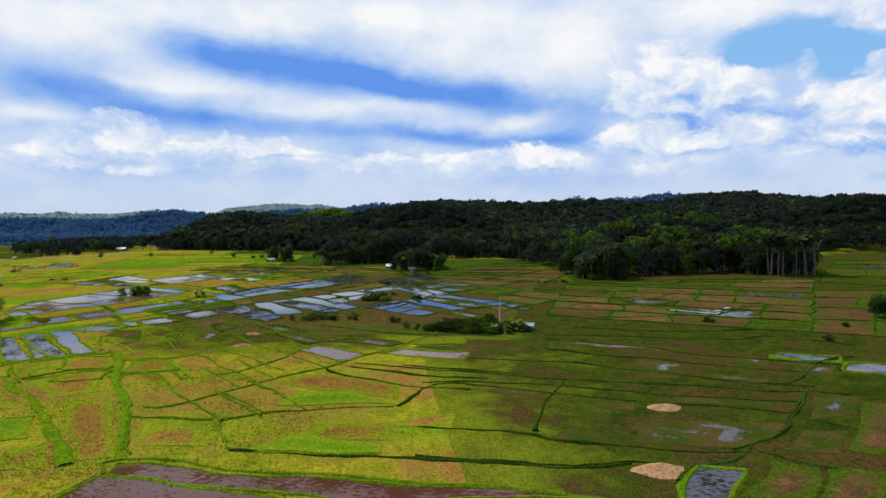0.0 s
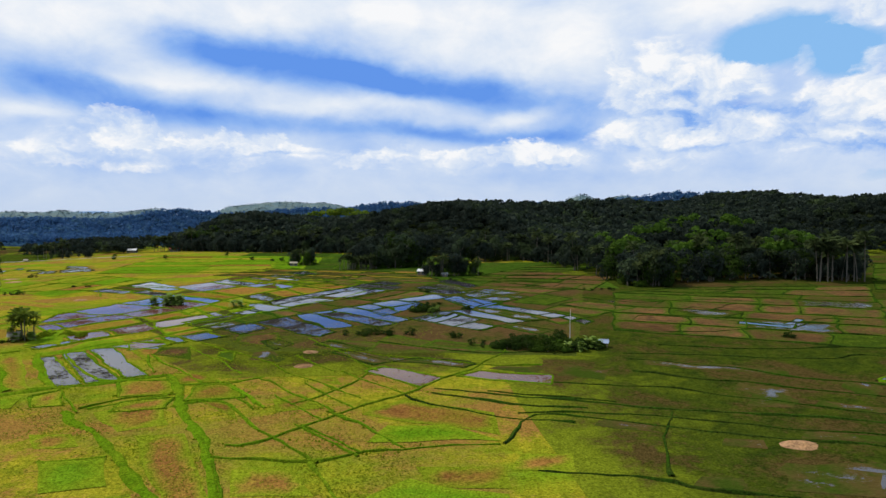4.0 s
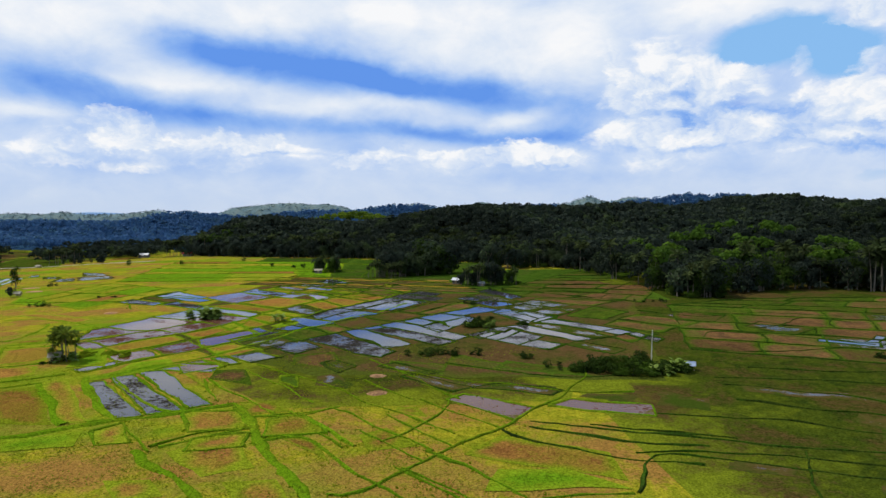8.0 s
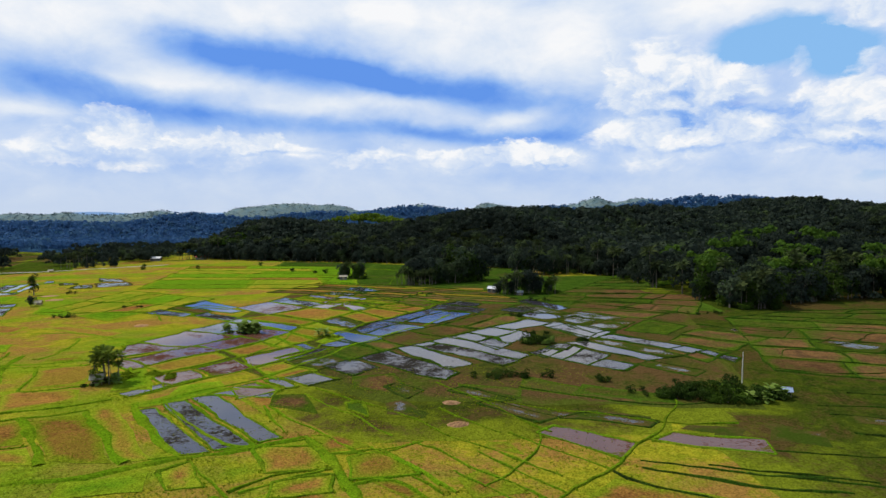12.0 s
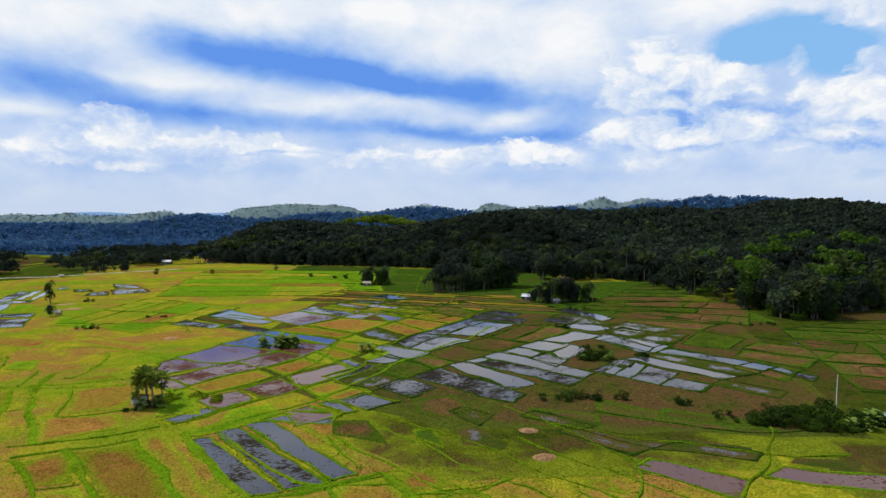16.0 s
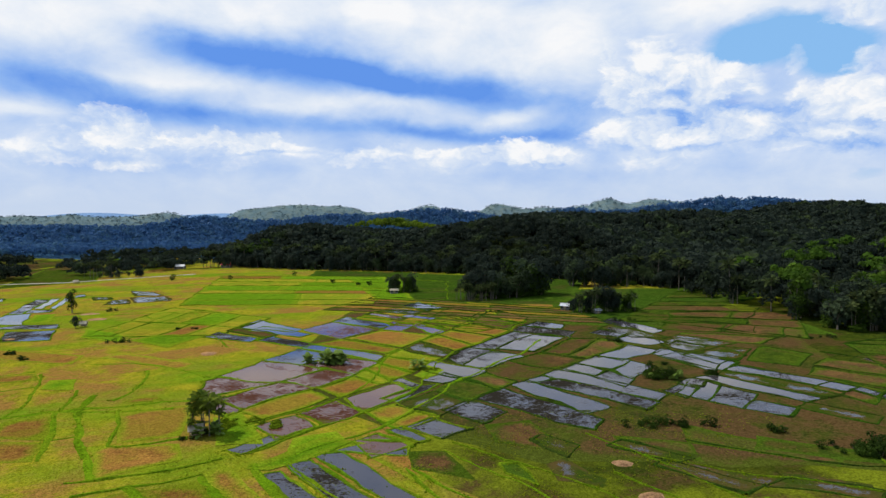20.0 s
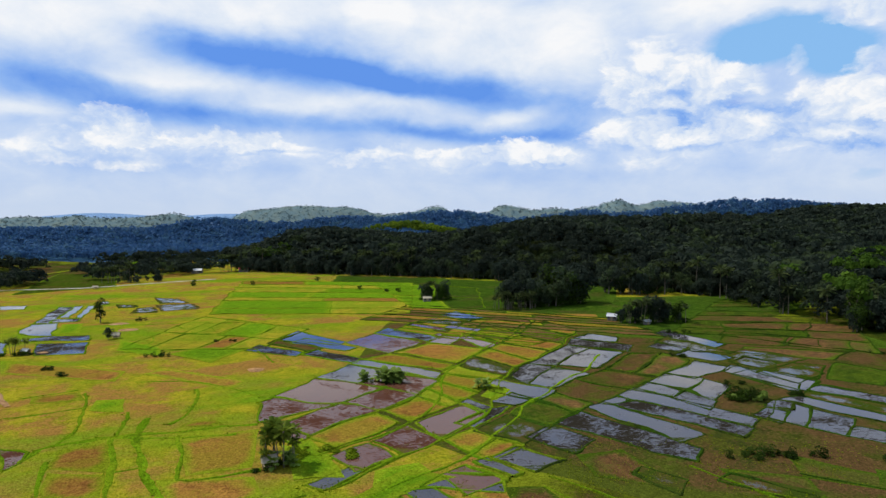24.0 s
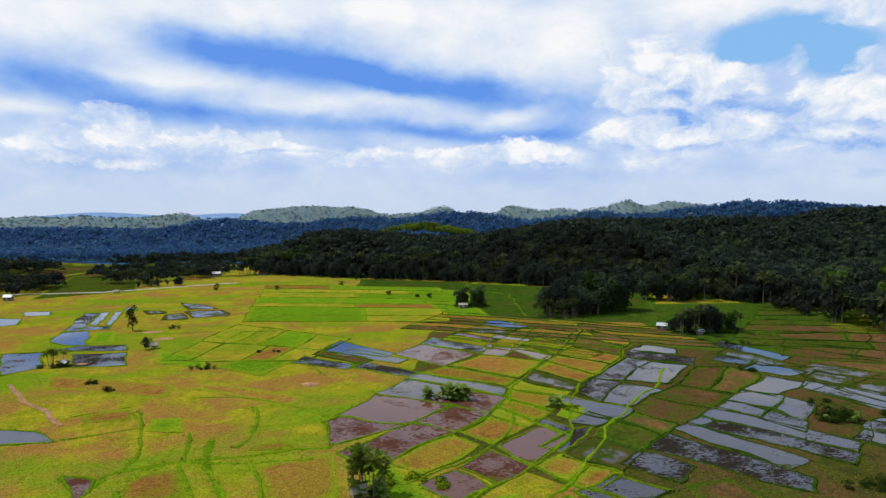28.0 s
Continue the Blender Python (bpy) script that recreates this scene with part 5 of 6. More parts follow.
def canopy(name, xs, ys, mat, label, size=(3.4, 6.8), height=(5, 15), tufts=44, leaf=0.3):
    n = len(xs)
    r, h = rs.uniform(*size, n), rs.uniform(*height, n)
    d = unit(rs.normal(size=(n, tufts, 3)))
    d[..., 2] = np.abs(d[..., 2]) * 1.1 - 0.3
    z = ground_z(xs, ys) + h
    base = np.stack([xs, ys, z], -1)[:, None, :]
    c = base + d * (r[:, None, None] * np.array([1, 1, 0.85])) * rs.uniform(0.65, 1.05, (n, tufts, 1))
    v = leaf_quads(c.reshape(-1, 3), d.reshape(-1, 3), (r[:, None] * rs.uniform(0.6, 1.2, (n, tufts)) * leaf).ravel())
    return tagged(new(name, fast_mesh(name, v, None, mat)), label, "forest", kind="stuff")


def scatter(n, x0, x1, y0, y1, keep):
    xs, ys = rs.uniform(x0, x1, n), rs.uniform(y0, y1, n)
    ok = keep(xs, ys)
    return xs[ok], ys[ok]


def in_view(x, y, margin=60):
    return abs(x + 65) < 0.72 * y + margin + 65


def wooded_slope(x, y):
    return (y > forest_edge(x) + 5) & in_view(x, y) & (gauss(x, y, -135, 836, 66, 34) < 0.3)


xs, ys = scatter(36000, -360, 700, 300, 930, wooded_slope)
near = (ys < forest_edge(xs) + 90) & (ys < 620)
canopy("forest_edge_trees", xs[near], ys[near], FOREST, "dense dark green trees at the foot of the hillside", (2.6, 5.6), (4, 14), 76, 0.19)
canopy("hillside_forest", xs[~near], ys[~near], FOREST, "dense dark green forest covering the hillside", tufts=32, leaf=0.34)
xs, ys = scatter(6500, -360, 300, 300, 760, lambda x, y: (y > forest_edge(x) - 5) & (y < forest_edge(x) + 9) & in_view(x, y))
canopy("forest_undergrowth", xs, ys, FOREST, "dark undergrowth at the forest's foot", (1.5, 3.2), (1.0, 4.0), 16)
xs, ys = scatter(900, -215, -60, 800, 900, lambda x, y: gauss(x, y, -135, 842, 62, 24) > rs.uniform(0.25, 0.9, len(x)))
canopy("sunlit_bamboo", xs, ys, LIT_LEAF, "bright yellow-green trees on the saddle between hills, sunlight put into the colour", (2.5, 5.0), (18, 25))
xs, ys = scatter(420, -300, -235, 640, 720, lambda x, y: (y > forest_edge(x) + 6) & (gauss(x, y, -272, 672, 22, 14) > rs.uniform(0.2, 0.9, len(x))))
canopy("sunlit_grove", xs, ys, GLADE_LEAF, "mid-green trees above the palms, sunlight put into their colour", (2.5, 4.5), (12, 17))
xs, ys = scatter(1500, 70, 215, 318, 420, lambda x, y: (y > forest_edge(x) + 8) & (np.sin(x * 0.13) * np.sin(y * 0.11 + 2) > rs.uniform(0.1, 0.9, len(x))))
canopy("green_hillside_trees", xs, ys, GLADE_LEAF, "brighter green trees among the dark hillside forest", (2.4, 4.4), (12, 17))
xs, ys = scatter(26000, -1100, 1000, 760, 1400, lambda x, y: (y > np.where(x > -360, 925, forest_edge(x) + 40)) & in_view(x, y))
canopy("distant_forest", xs, ys, MID_FOREST, "distant forest on rolling hills, blue haze put into its colour", (4.5, 9.0), (5, 11), 16)
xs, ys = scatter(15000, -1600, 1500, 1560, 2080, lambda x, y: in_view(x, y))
canopy("far_hill_woods", xs, ys, FAR_FOREST, "grey-green scrub on the farthest hills, haze put into its colour", (2, 4.5), (0, 1.6), 16)
xs, ys = scatter(5200, -760, -340, 500, 900, lambda x, y: (gauss(x, y, -490, 575, 60, 50) > 0.4) | (gauss(x, y, -420, 690, 60, 26) > 0.5) | (gauss(x, y, -620, 740, 120, 40) > 0.5) | (gauss(x, y, -430, 830, 100, 35) > 0.45) | (gauss(x, y, -352, 690, 26, 42) > 0.4))
canopy("valley_woods", xs, ys, FOREST, "dark clumps of trees beside the open valley", (2.6, 5.0), (3, 11))
xs, ys = scatter(1000, -420, -240, 590, 690, lambda x, y: abs(y - np.interp(x, [-420, -380, -330, -284, -240], [620, 618, 655, 668, 650])) < 9)
canopy("roadside_trees", xs, ys, FOREST, "row of dark trees along the country road", (2.2, 4.2), (3, 11))


def tube(points, radii, sides=7):
    verts, faces = [], []
    for i, p in enumerate(points):
        d = (points[min(i + 1, len(points) - 1)] - points[max(i - 1, 0)]).normalized()
        u = d.orthogonal().normalized()
        v = d.cross(u)
        for k in range(sides):
            a = k * math.tau / sides
            verts.append(p + (u * math.cos(a) + v * math.sin(a)) * radii[i])
    for i in range(len(points) - 1):
        for k in range(sides):
            k2 = (k + 1) % sides
            faces.append((i * sides + k, i * sides + k2, (i + 1) * sides + k2, (i + 1) * sides + k))
    faces.append(tuple(range((len(points) - 1) * sides, len(points) * sides)))
    return [tuple(v) for v in verts], faces


def plain_mesh(name, verts, faces, mat):
    me = bpy.data.meshes.new(name)
    me.from_pydata(verts, [], faces)
    me.materials.append(mat)
    return me



def broadleaf_tree(h, r, mat, leaves=900, leaf=0.3):
    """A tree with a tapered trunk, limbs and a lumpy crown of leaf sprays."""
    root = new("tree")
    bend = Vector((rs.uniform(-0.5, 0.5), rs.uniform(-0.5, 0.5), 0))
    v, f = tube([Vector((0, 0, -0.4)), Vector((0, 0, h * 0.2)) + bend * 0.4, Vector((0, 0, h * 0.5)) + bend], [0.03 * h, 0.022 * h, 0.013 * h])
    part("trunk", plain_mesh("trunk", v, f, BARK), root, "grey-brown trunk")
    for k in range(3):
        a = k * 2.1 + rs.uniform(0, 1)
        end = Vector((math.cos(a) * r * 0.55, math.sin(a) * r * 0.55, h * rs.uniform(0.6, 0.78)))
        v, f = tube([Vector((0, 0, h * 0.32)) + bend * 0.6, end * 0.6 + Vector((0, 0, h * 0.14)), end], [0.013 * h, 0.009 * h, 0.004 * h], 5)
        part("limb", plain_mesh("limb", v, f, BARK), root)
    c, d = crown_points(leaves, 9, r, h * 0.86, h * 0.1)
    part("crown", fast_mesh("crown", leaf_quads(c, d, rs.uniform(0.6, 1.3, leaves) * leaf), None, mat), root)
    return root


def shrub(h, r, mat, leaves=380, leaf=0.2, name="shrub"):
    """A low bush: short stems under an uneven crown."""
    root = new(name)
    for k in range(3):
        a = k * 2.1
        v, f = tube([Vector((0, 0, -0.2)), Vector((math.cos(a) * r * 0.3, math.sin(a) * r * 0.3, h * 0.6))], [0.05, 0.02], 5)
        part("stem", plain_mesh("stem", v, f, BARK), root)
    c, d = crown_points(leaves, 7, r, h, 0.0)
    c[:, 2] = np.maximum(c[:, 2], 0.05)
    part("foliage", fast_mesh("foliage", leaf_quads(c, d, rs.uniform(0.6, 1.3, leaves) * leaf), None, mat), root)
    return root


def frond_mesh(length, droop, mat, leaflets=22, width=0.6):
    """An arched palm frond: a rib with leaflets on both sides."""
    quads = []

    def rib(t):
        return np.array([length * t * (1 - 0.18 * t * t), 0, length * (0.3 * t - droop * t * t)])

    for i in range(10):
        a, b = rib(i / 10), rib((i + 1) / 10)
        w = 0.035 * (1 - i / 12)
        quads += [a + (0, -w, 0), b + (0, -w, 0), b + (0, w, 0), a + (0, w, 0)]
    for i in range(leaflets):
        t = 0.12 + 0.86 * i / leaflets
        p = rib(t)
        l = width * length * 0.42 * math.sin(math.pi * (0.15 + 0.8 * t)) + 0.1
        for side in (-1, 1):
            tip = p + np.array([l * 0.75, side * l * 0.8, -l * rs.uniform(0.3, 0.75)])
            quads += [p, p + np.array([0.3, 0, 0]), tip + np.array([0.12, 0, 0]), tip]
    return fast_mesh("frond", quads, None, mat)


def coconut_palm(h, lean=0.0, fronds=17, single_crown=False, leaf=PALM_LEAF):
    """A coconut palm: bowed ringed trunk, crown of fronds, a few nuts."""
    root = new("coconut_palm")
    pts = [Vector((lean * h * (k / 8) ** 1.6, 0, h * k / 8 - (0.3 if k == 0 else 0))) for k in range(9)]
    v, f = tube(pts, [0.24 - 0.011 * k for k in range(9)], 7)
    part("trunk", plain_mesh("trunk", v, f, BARK), root, "pale grey ringed trunk")
    top = pts[-1]
    up = frond_mesh(h * 0.16 + 2.2, 0.4, leaf)
    down = frond_mesh(h * 0.16 + 2.0, 0.65, leaf)
    if single_crown:
        allq = []
        for k in range(fronds):
            m = Matrix.Translation(top) @ Matrix.Rotation(k * 2.4, 4, "Z") @ Matrix.Rotation(-0.95 + 1.6 * k / fronds + rs.uniform(-0.1, 0.1), 4, "Y")
            src = up if k % 2 else down
            allq += [m @ p.co for p in src.vertices]
        part("crown", fast_mesh("crown", [tuple(p) for p in allq], None, leaf), root)
    else:
        for k in range(fronds):
            fr = part("frond", up if k % 2 else down, root)
            fr.matrix_basis = Matrix.Translation(top) @ Matrix.Rotation(k * 2.4, 4, "Z") @ Matrix.Rotation(-0.95 + 1.6 * k / fronds + rs.uniform(-0.1, 0.1), 4, "Y")
    return root


def banana_leaf_mesh(length, width):
    """A broad arched banana leaf, folded along its midrib."""
    quads, n = [], 8

    def rib(t):
        return np.array([length * t * 0.75, 0, length * (0.95 * t - 0.75 * t * t)])

    for i in range(n):
        a, b = rib(i / n), rib((i + 1) / n)
        wa, wb = width * math.sin(math.pi * min(1, i / n * 0.95 + 0.04)), width * math.sin(math.pi * min(1, (i + 1) / n * 0.95 + 0.04))
        for s in (-1, 1):
            quads += [a, b, b + np.array([0, s * wb, -0.25 * wb]), a + np.array([0, s * wa, -0.25 * wa])]
    return fast_mesh("leaf", quads, None, BANANA_LEAF)


def banana_plant(h):
    root = new("banana_plant")
    v, f = tube([Vector((0, 0, -0.2)), Vector((0.05, 0, h * 0.5)), Vector((0.12, 0.05, h * 0.62))], [0.2, 0.15, 0.08])
    part("stem", plain_mesh("stem", v, f, PALM_LEAF), root)
    me = banana_leaf_mesh(h * 0.7, h * 0.19)
    for k in range(9):
        lf = part("leaf", me, root)
        lf.matrix_basis = Matrix.Translation((0.1, 0, h * (0.16 + 0.04 * k))) @ Matrix.Rotation(k * 2.4, 4, "Z") @ Matrix.Rotation(0.5 - 0.12 * k, 4, "Y")
    return root


def place(template, x, y, scale=1.0, turn=None, sink=0.0, label="", category="", group=""):
    """A copy of a template plant on the ground."""
    turn = rng.uniform(0, 360) if turn is None else turn
    m = Matrix.Translation((x, y, float(ground_z(x, y)) - sink)) @ Matrix.Rotation(radians(turn), 4, "Z") @ Matrix.Scale(scale, 4)
    return tagged(copy_thing(template, m), label, category, group)


def drop_template(ob):
    for o in (*ob.children_recursive, ob):
        bpy.data.objects.remove(o)


palms = [coconut_palm(11, 0.05), coconut_palm(10, 0.16), coconut_palm(12, -0.08)]
far_palms = [coconut_palm(14, 0.04, 16, True, GROVE_LEAF), coconut_palm(16, 0.12, 16, True, GROVE_LEAF), coconut_palm(13, -0.06, 16, True, GROVE_LEAF), coconut_palm(15, 0.3, 16, True, GROVE_LEAF)]
trees = [broadleaf_tree(10, 4.2, LEAF), broadleaf_tree(9, 5.0, LEAF), broadleaf_tree(12, 4.0, LEAF)]
dark_trees = [broadleaf_tree(11, 4.6, FOREST, 800, 0.4), broadleaf_tree(13, 5.2, FOREST, 800, 0.42), broadleaf_tree(9, 4.4, FOREST, 700, 0.4)]
bushes = [shrub(2.4, 2.0, LEAF), shrub(1.6, 2.4, LEAF), shrub(3.0, 2.2, LEAF)]
lush_bush = shrub(0.8, 2.0, LUSH, 420, 0.2)
reeds = shrub(2.2, 1.8, BANANA_LEAF, 380, 0.26, "reed_clump")
bananas = [banana_plant(5.2), banana_plant(4.4)]
TEMPLATES = palms + far_palms + trees + dark_trees + bushes + bananas + [lush_bush, reeds]

PALM = dict(label="coconut palm with drooping fronds among the paddies", category="palm tree", group="coconut palms")
GROVE = dict(label="tall coconut palm with pale trunk at the forest edge", category="palm tree", group="coconut palms at the forest edge")
EDGE = dict(label="dark green broadleaf tree at the forest edge", category="tree", group="trees at the forest edge")
TREE = dict(label="green broadleaf tree standing in the fields", category="tree", group="trees in the fields")
BUSH = dict(label="dark green leafy bush among the paddies", category="bush", group="bushes in the fields")
LUSHB = dict(label="bright green low bush beside the bunds", category="bush", group="bushes in the fields")
BANANA = dict(label="banana plant with broad green leaves on an islet", category="banana plant", group="banana plants")
REED = dict(label="clump of tall pale green grass by flooded paddies", category="grass clump", group="grass clumps")


def around(n, x, y, rx, ry):
    for _ in range(n):
        a, d = rng.uniform(0, math.tau), math.sqrt(rng.random())
        yield x + rx * d * math.cos(a), y + ry * d * math.sin(a)


# palms and bushes round the thatched hut
for k, (dx, dy, s) in enumerate(((1.8, 0.6, 0.74), (-0.6, 3.2, 0.8), (-2.6, 1.2, 0.56), (3.4, 2.6, 0.66), (0.4, 1.6, 0.62), (-1.4, 4.2, 0.7))):
    place(palms[k % 3], -148 + dx, 202 + dy, s, **PALM)
for x, y in around(5, -148, 203.8, 4.2, 2.2):
    place(palms[rng.randrange(3)], x, y, rng.uniform(0.28, 0.45), **PALM)
for x, y in around(7, -146.5, 203.8, 4, 2.2):
    place(rng.choice(bananas), x, y, rng.uniform(0.6, 0.8), **BANANA)
for x, y in around(16, -139, 209, 8, 5):
    place(lush_bush, x, y, rng.uniform(0.5, 1.1), **LUSHB)
for x, y in around(6, -149, 202, 4, 3):
    place(rng.choice(bushes), x, y, rng.uniform(0.3, 0.6), **BUSH)
# bananas on the islet
for x, y in around(17, -127.8, 265, 4.6, 2.0):
    place(rng.choice(bananas), x, y, rng.uniform(0.8, 1.1), **BANANA)
for x, y in around(3, -135.4, 266.2, 1.4, 1.0):
    place(rng.choice(bananas), x, y, rng.uniform(0.65, 0.8), **BANANA)
for x, y in around(5, -128, 263, 5.5, 1.4):
    place(rng.choice(bushes), x, y, rng.uniform(0.3, 0.5), **BUSH)
# grassy islet between the pink paddies and the flooded column
for x, y in around(3, -99.5, 257, 1.6, 1.2):
    place(rng.choice(bananas), x, y, rng.uniform(0.6, 0.8), **BANANA)
for x, y in around(9, -96, 255, 5.5, 3.5):
    place(lush_bush, x, y, rng.uniform(0.4, 0.8), **LUSHB)
# shrub islet in the flooded strips
for x, y in around(16, -25, 242, 5.5, 2.5):
    place(rng.choice(bushes + [reeds]), x, y, rng.uniform(0.75, 1.3), **BUSH)
for x, y in around(5, -9.4, 245, 2.6, 1.2):
    place(rng.choice(bushes), x, y, rng.uniform(0.5, 0.8), **BUSH)
# thicket with a bare pole
for x, y in around(46, 10, 185, 15, 5):
    place(rng.choice(bushes), x, y, rng.uniform(0.8, 1.35), **BUSH)
for x, y in around(7, 20, 182, 7, 3):
    place(bananas[1], x, y, rng.uniform(0.7, 0.95), **BANANA)
for x, y in around(12, -6, 188, 8, 3):
    place(rng.choice(bushes), x, y, rng.uniform(0.35, 0.7), **BUSH)
for cx, cy, rx, ry, n in ((-41, 203, 8, 2.2, 14), (-28.5, 202.5, 2, 1, 3), (-15, 199, 3, 1.5, 4), (-22, 256, 3, 1.2, 4), (-27, 290, 4, 2, 6), (-10, 330, 6, 2, 5), (52, 292, 8, 2, 6)):
    for x, y in around(n, cx, cy, rx, ry):
        place(rng.choice(bushes), x, y, rng.uniform(0.4, 0.8), **BUSH)
# lone trees and bushes of the meadow
place(trees[2], -280.9, 383.9, 1.05, **TREE)
place(dark_trees[2], -254.5, 340, 0.62, 40, **TREE)
for cx, cy, rx, ry, n in ((-218, 305, 5, 1.5, 7), (-250, 289, 3, 1, 4), (-240, 280, 2.5, 1, 4), (-262, 385, 3, 2, 3), (82, 194.6, 2, 1, 3), (103, 168, 2, 1.2, 3), (121, 187, 2, 1, 3), (-200, 330, 6, 2, 3)):
    for x, y in around(n, cx, cy, rx, ry):
        place(rng.choice(bushes), x, y, rng.uniform(0.4, 0.75), **BUSH)
for x, y in around(5, -277, 314, 4, 2):
    place(palms[rng.randrange(3)], x, y, rng.uniform(0.4, 0.55), **PALM)
for x, y in around(6, -277, 313, 6, 2):
    place(rng.choice(bushes), x, y, rng.uniform(0.6, 1.0), **BUSH)
for x, y in around(5, 140, 200, 3, 2):
    place(rng.choice(trees), x, y, rng.uniform(0.6, 0.9), **TREE)
for x, y in ((-297, 547), (-199, 600), (-165, 498), (-145, 483), (-138, 480), (-250, 540), (-205, 560)):
    place(rng.choice(bushes), x, y, rng.uniform(0.9, 1.3), **BUSH)
place(trees[1], -297, 549, 0.55, **TREE)
# wooded clumps in front of the forest
for cx, cy, rx, ry, n, size in ((-62, 409, 18, 6, 20, 1.35), (-42, 419, 15, 7, 20, 1.9), (-13, 356, 16, 4, 16, 0.7), (-6, 357, 8, 3, 8, 1.05), (-113, 441, 9, 4, 13, 0.85), (76, 309, 13, 6, 20, 1.4), (10, 458, 22, 8, 16, 1.3)):
    for x, y in around(n, cx, cy, rx, ry):
        place(rng.choice(dark_trees + trees[:1]), x, y, size * rng.uniform(0.75, 1.15), **EDGE)
    for x, y in around(n // 2, cx, cy - 2, rx * 1.05, ry):
        place(rng.choice(bushes), x, y, size * rng.uniform(0.9, 1.5), **BUSH)
for cx, cy, rx, ry, n, size in ((-72, 400, 12, 4, 30, 0.5), (-12, 352, 14, 4, 12, 0.62), (-113, 438, 6, 3, 3, 0.7), (78, 304, 12, 3, 4, 0.9), (12, 452, 18, 4, 8, 0.9)):
    for x, y in around(n, cx, cy, rx, ry):
        place(rng.choice(far_palms[:3]), x, y, size * rng.uniform(0.75, 1.1), **GROVE)
# forest edge: palms and trees along the foot of the hills
for k in range(110):
    x = rng.uniform(-330, 205)
    place(rng.choice(far_palms[:3]), x, float(forest_edge(x)) + rng.uniform(3, 30), rng.uniform(0.75, 1.25), **GROVE)
for k in range(230):
    x = rng.uniform(-330, 205)
    place(rng.choice(dark_trees), x, float(forest_edge(x)) + rng.uniform(-3, 12), rng.uniform(0.7, 1.25), **EDGE)
for x, y in around(13, 178, 321, 15, 5):
    place(rng.choice(far_palms[:3]), x, y, rng.uniform(0.95, 1.4), **GROVE)
for k in range(26):
    x = rng.uniform(62, 210)
    place(rng.choice(trees), x, float(forest_edge(x)) + rng.uniform(0, 14), rng.uniform(1.1, 1.6), **EDGE)
place(far_palms[3], 118, 336, 1.15, 200, **GROVE)
place(far_palms[1], 131, 334, 1.2, 40, **GROVE)
place(far_palms[3], 255, 432, 1.2, 0, **GROVE)
for x, y in around(10, -374, 590, 14, 8):
    place(rng.choice(far_palms[:3]), x, y, rng.uniform(0.7, 1.0), **GROVE)
for x, y in around(14, -356, 585, 22, 8):
    place(rng.choice(dark_trees), x, y, rng.uniform(0.4, 0.8), **EDGE)
for x, y in around(12, -300, 668, 30, 6):
    place(rng.choice(far_palms[:3]), x, y, rng.uniform(0.8, 1.1), **GROVE)
for ob in TEMPLATES:
    drop_template(ob)

# grass tufts along the bunds
spots = np.array(tuft_spots)
spots = spots[np.hypot(spots[:, 0] + 65, spots[:, 1]) < 330]
n = len(spots)
per = 5
c = np.repeat(spots, per, 0) + rs.normal(size=(n * per, 2)) * 0.45
z = ground_z(c[:, 0], c[:, 1])
a = rs.uniform(0, math.tau, n * per)
w, h = rs.uniform(0.1, 0.3, n * per), rs.uniform(0.12, 0.38, n * per)
dx, dy = np.cos(a) * w, np.sin(a) * w
lx, ly = rs.normal(size=(2, n * per)) * 0.15
q = np.empty((n * per, 4, 3))
q[:, 0] = np.stack([c[:, 0] - dx, c[:, 1] - dy, z], -1)
q[:, 1] = np.stack([c[:, 0] + dx, c[:, 1] + dy, z], -1)
q[:, 2] = np.stack([c[:, 0] + dx * 0.4 + lx, c[:, 1] + dy * 0.4 + ly, z + h], -1)
q[:, 3] = np.stack([c[:, 0] - dx * 0.4 + lx, c[:, 1] - dy * 0.4 + ly, z + h * 0.9], -1)
tagged(new("bund_grass", fast_mesh("bund_grass", q, None, TUFT)), "long green grass growing on the bunds", "grass", kind="stuff")


# coarse grass standing in the near fields
n = 150000
gx2, gy2 = rs.uniform(-150, 95, n), 84 + 130 * rs.uniform(0, 1, n) ** 1.4
patch = np.array([noise.noise(Vector((x * 0.09, y * 0.09, 5.0))) for x, y in zip(gx2, gy2)])
keep = (patch > rs.uniform(-0.3, 0.6, n)) & (gx2 < -8 - rs.uniform(0, 30, n))
gx2, gy2 = gx2[keep], gy2[keep]
n = len(gx2)
z = ground_z(gx2, gy2) + 0.03
a = rs.uniform(0, math.tau, n)
w, h = rs.uniform(0.06, 0.18, n), rs.uniform(0.08, 0.2, n)
dx, dy = np.cos(a) * w, np.sin(a) * w
lx, ly = rs.normal(size=(2, n)) * 0.2
q = np.empty((n, 4, 3))
q[:, 0] = np.stack([gx2 - dx, gy2 - dy, z], -1)
q[:, 1] = np.stack([gx2 + dx, gy2 + dy, z], -1)
q[:, 2] = np.stack([gx2 + dx * 0.5 + lx, gy2 + dy * 0.5 + ly, z + h], -1)
q[:, 3] = np.stack([gx2 - dx * 0.5 + lx, gy2 - dy * 0.5 + ly, z + h * 0.9], -1)
DRY = leaf_material("coarse_field_grass", (0.07, 0.1, 0.002), (0.14, 0.15, 0.004), (0.1, 0.15, 0.002), 0.5)
tagged(new("field_grass", fast_mesh("field_grass", q, None, DRY)), "coarse yellow-green grass standing in the fields", "grass", kind="stuff")


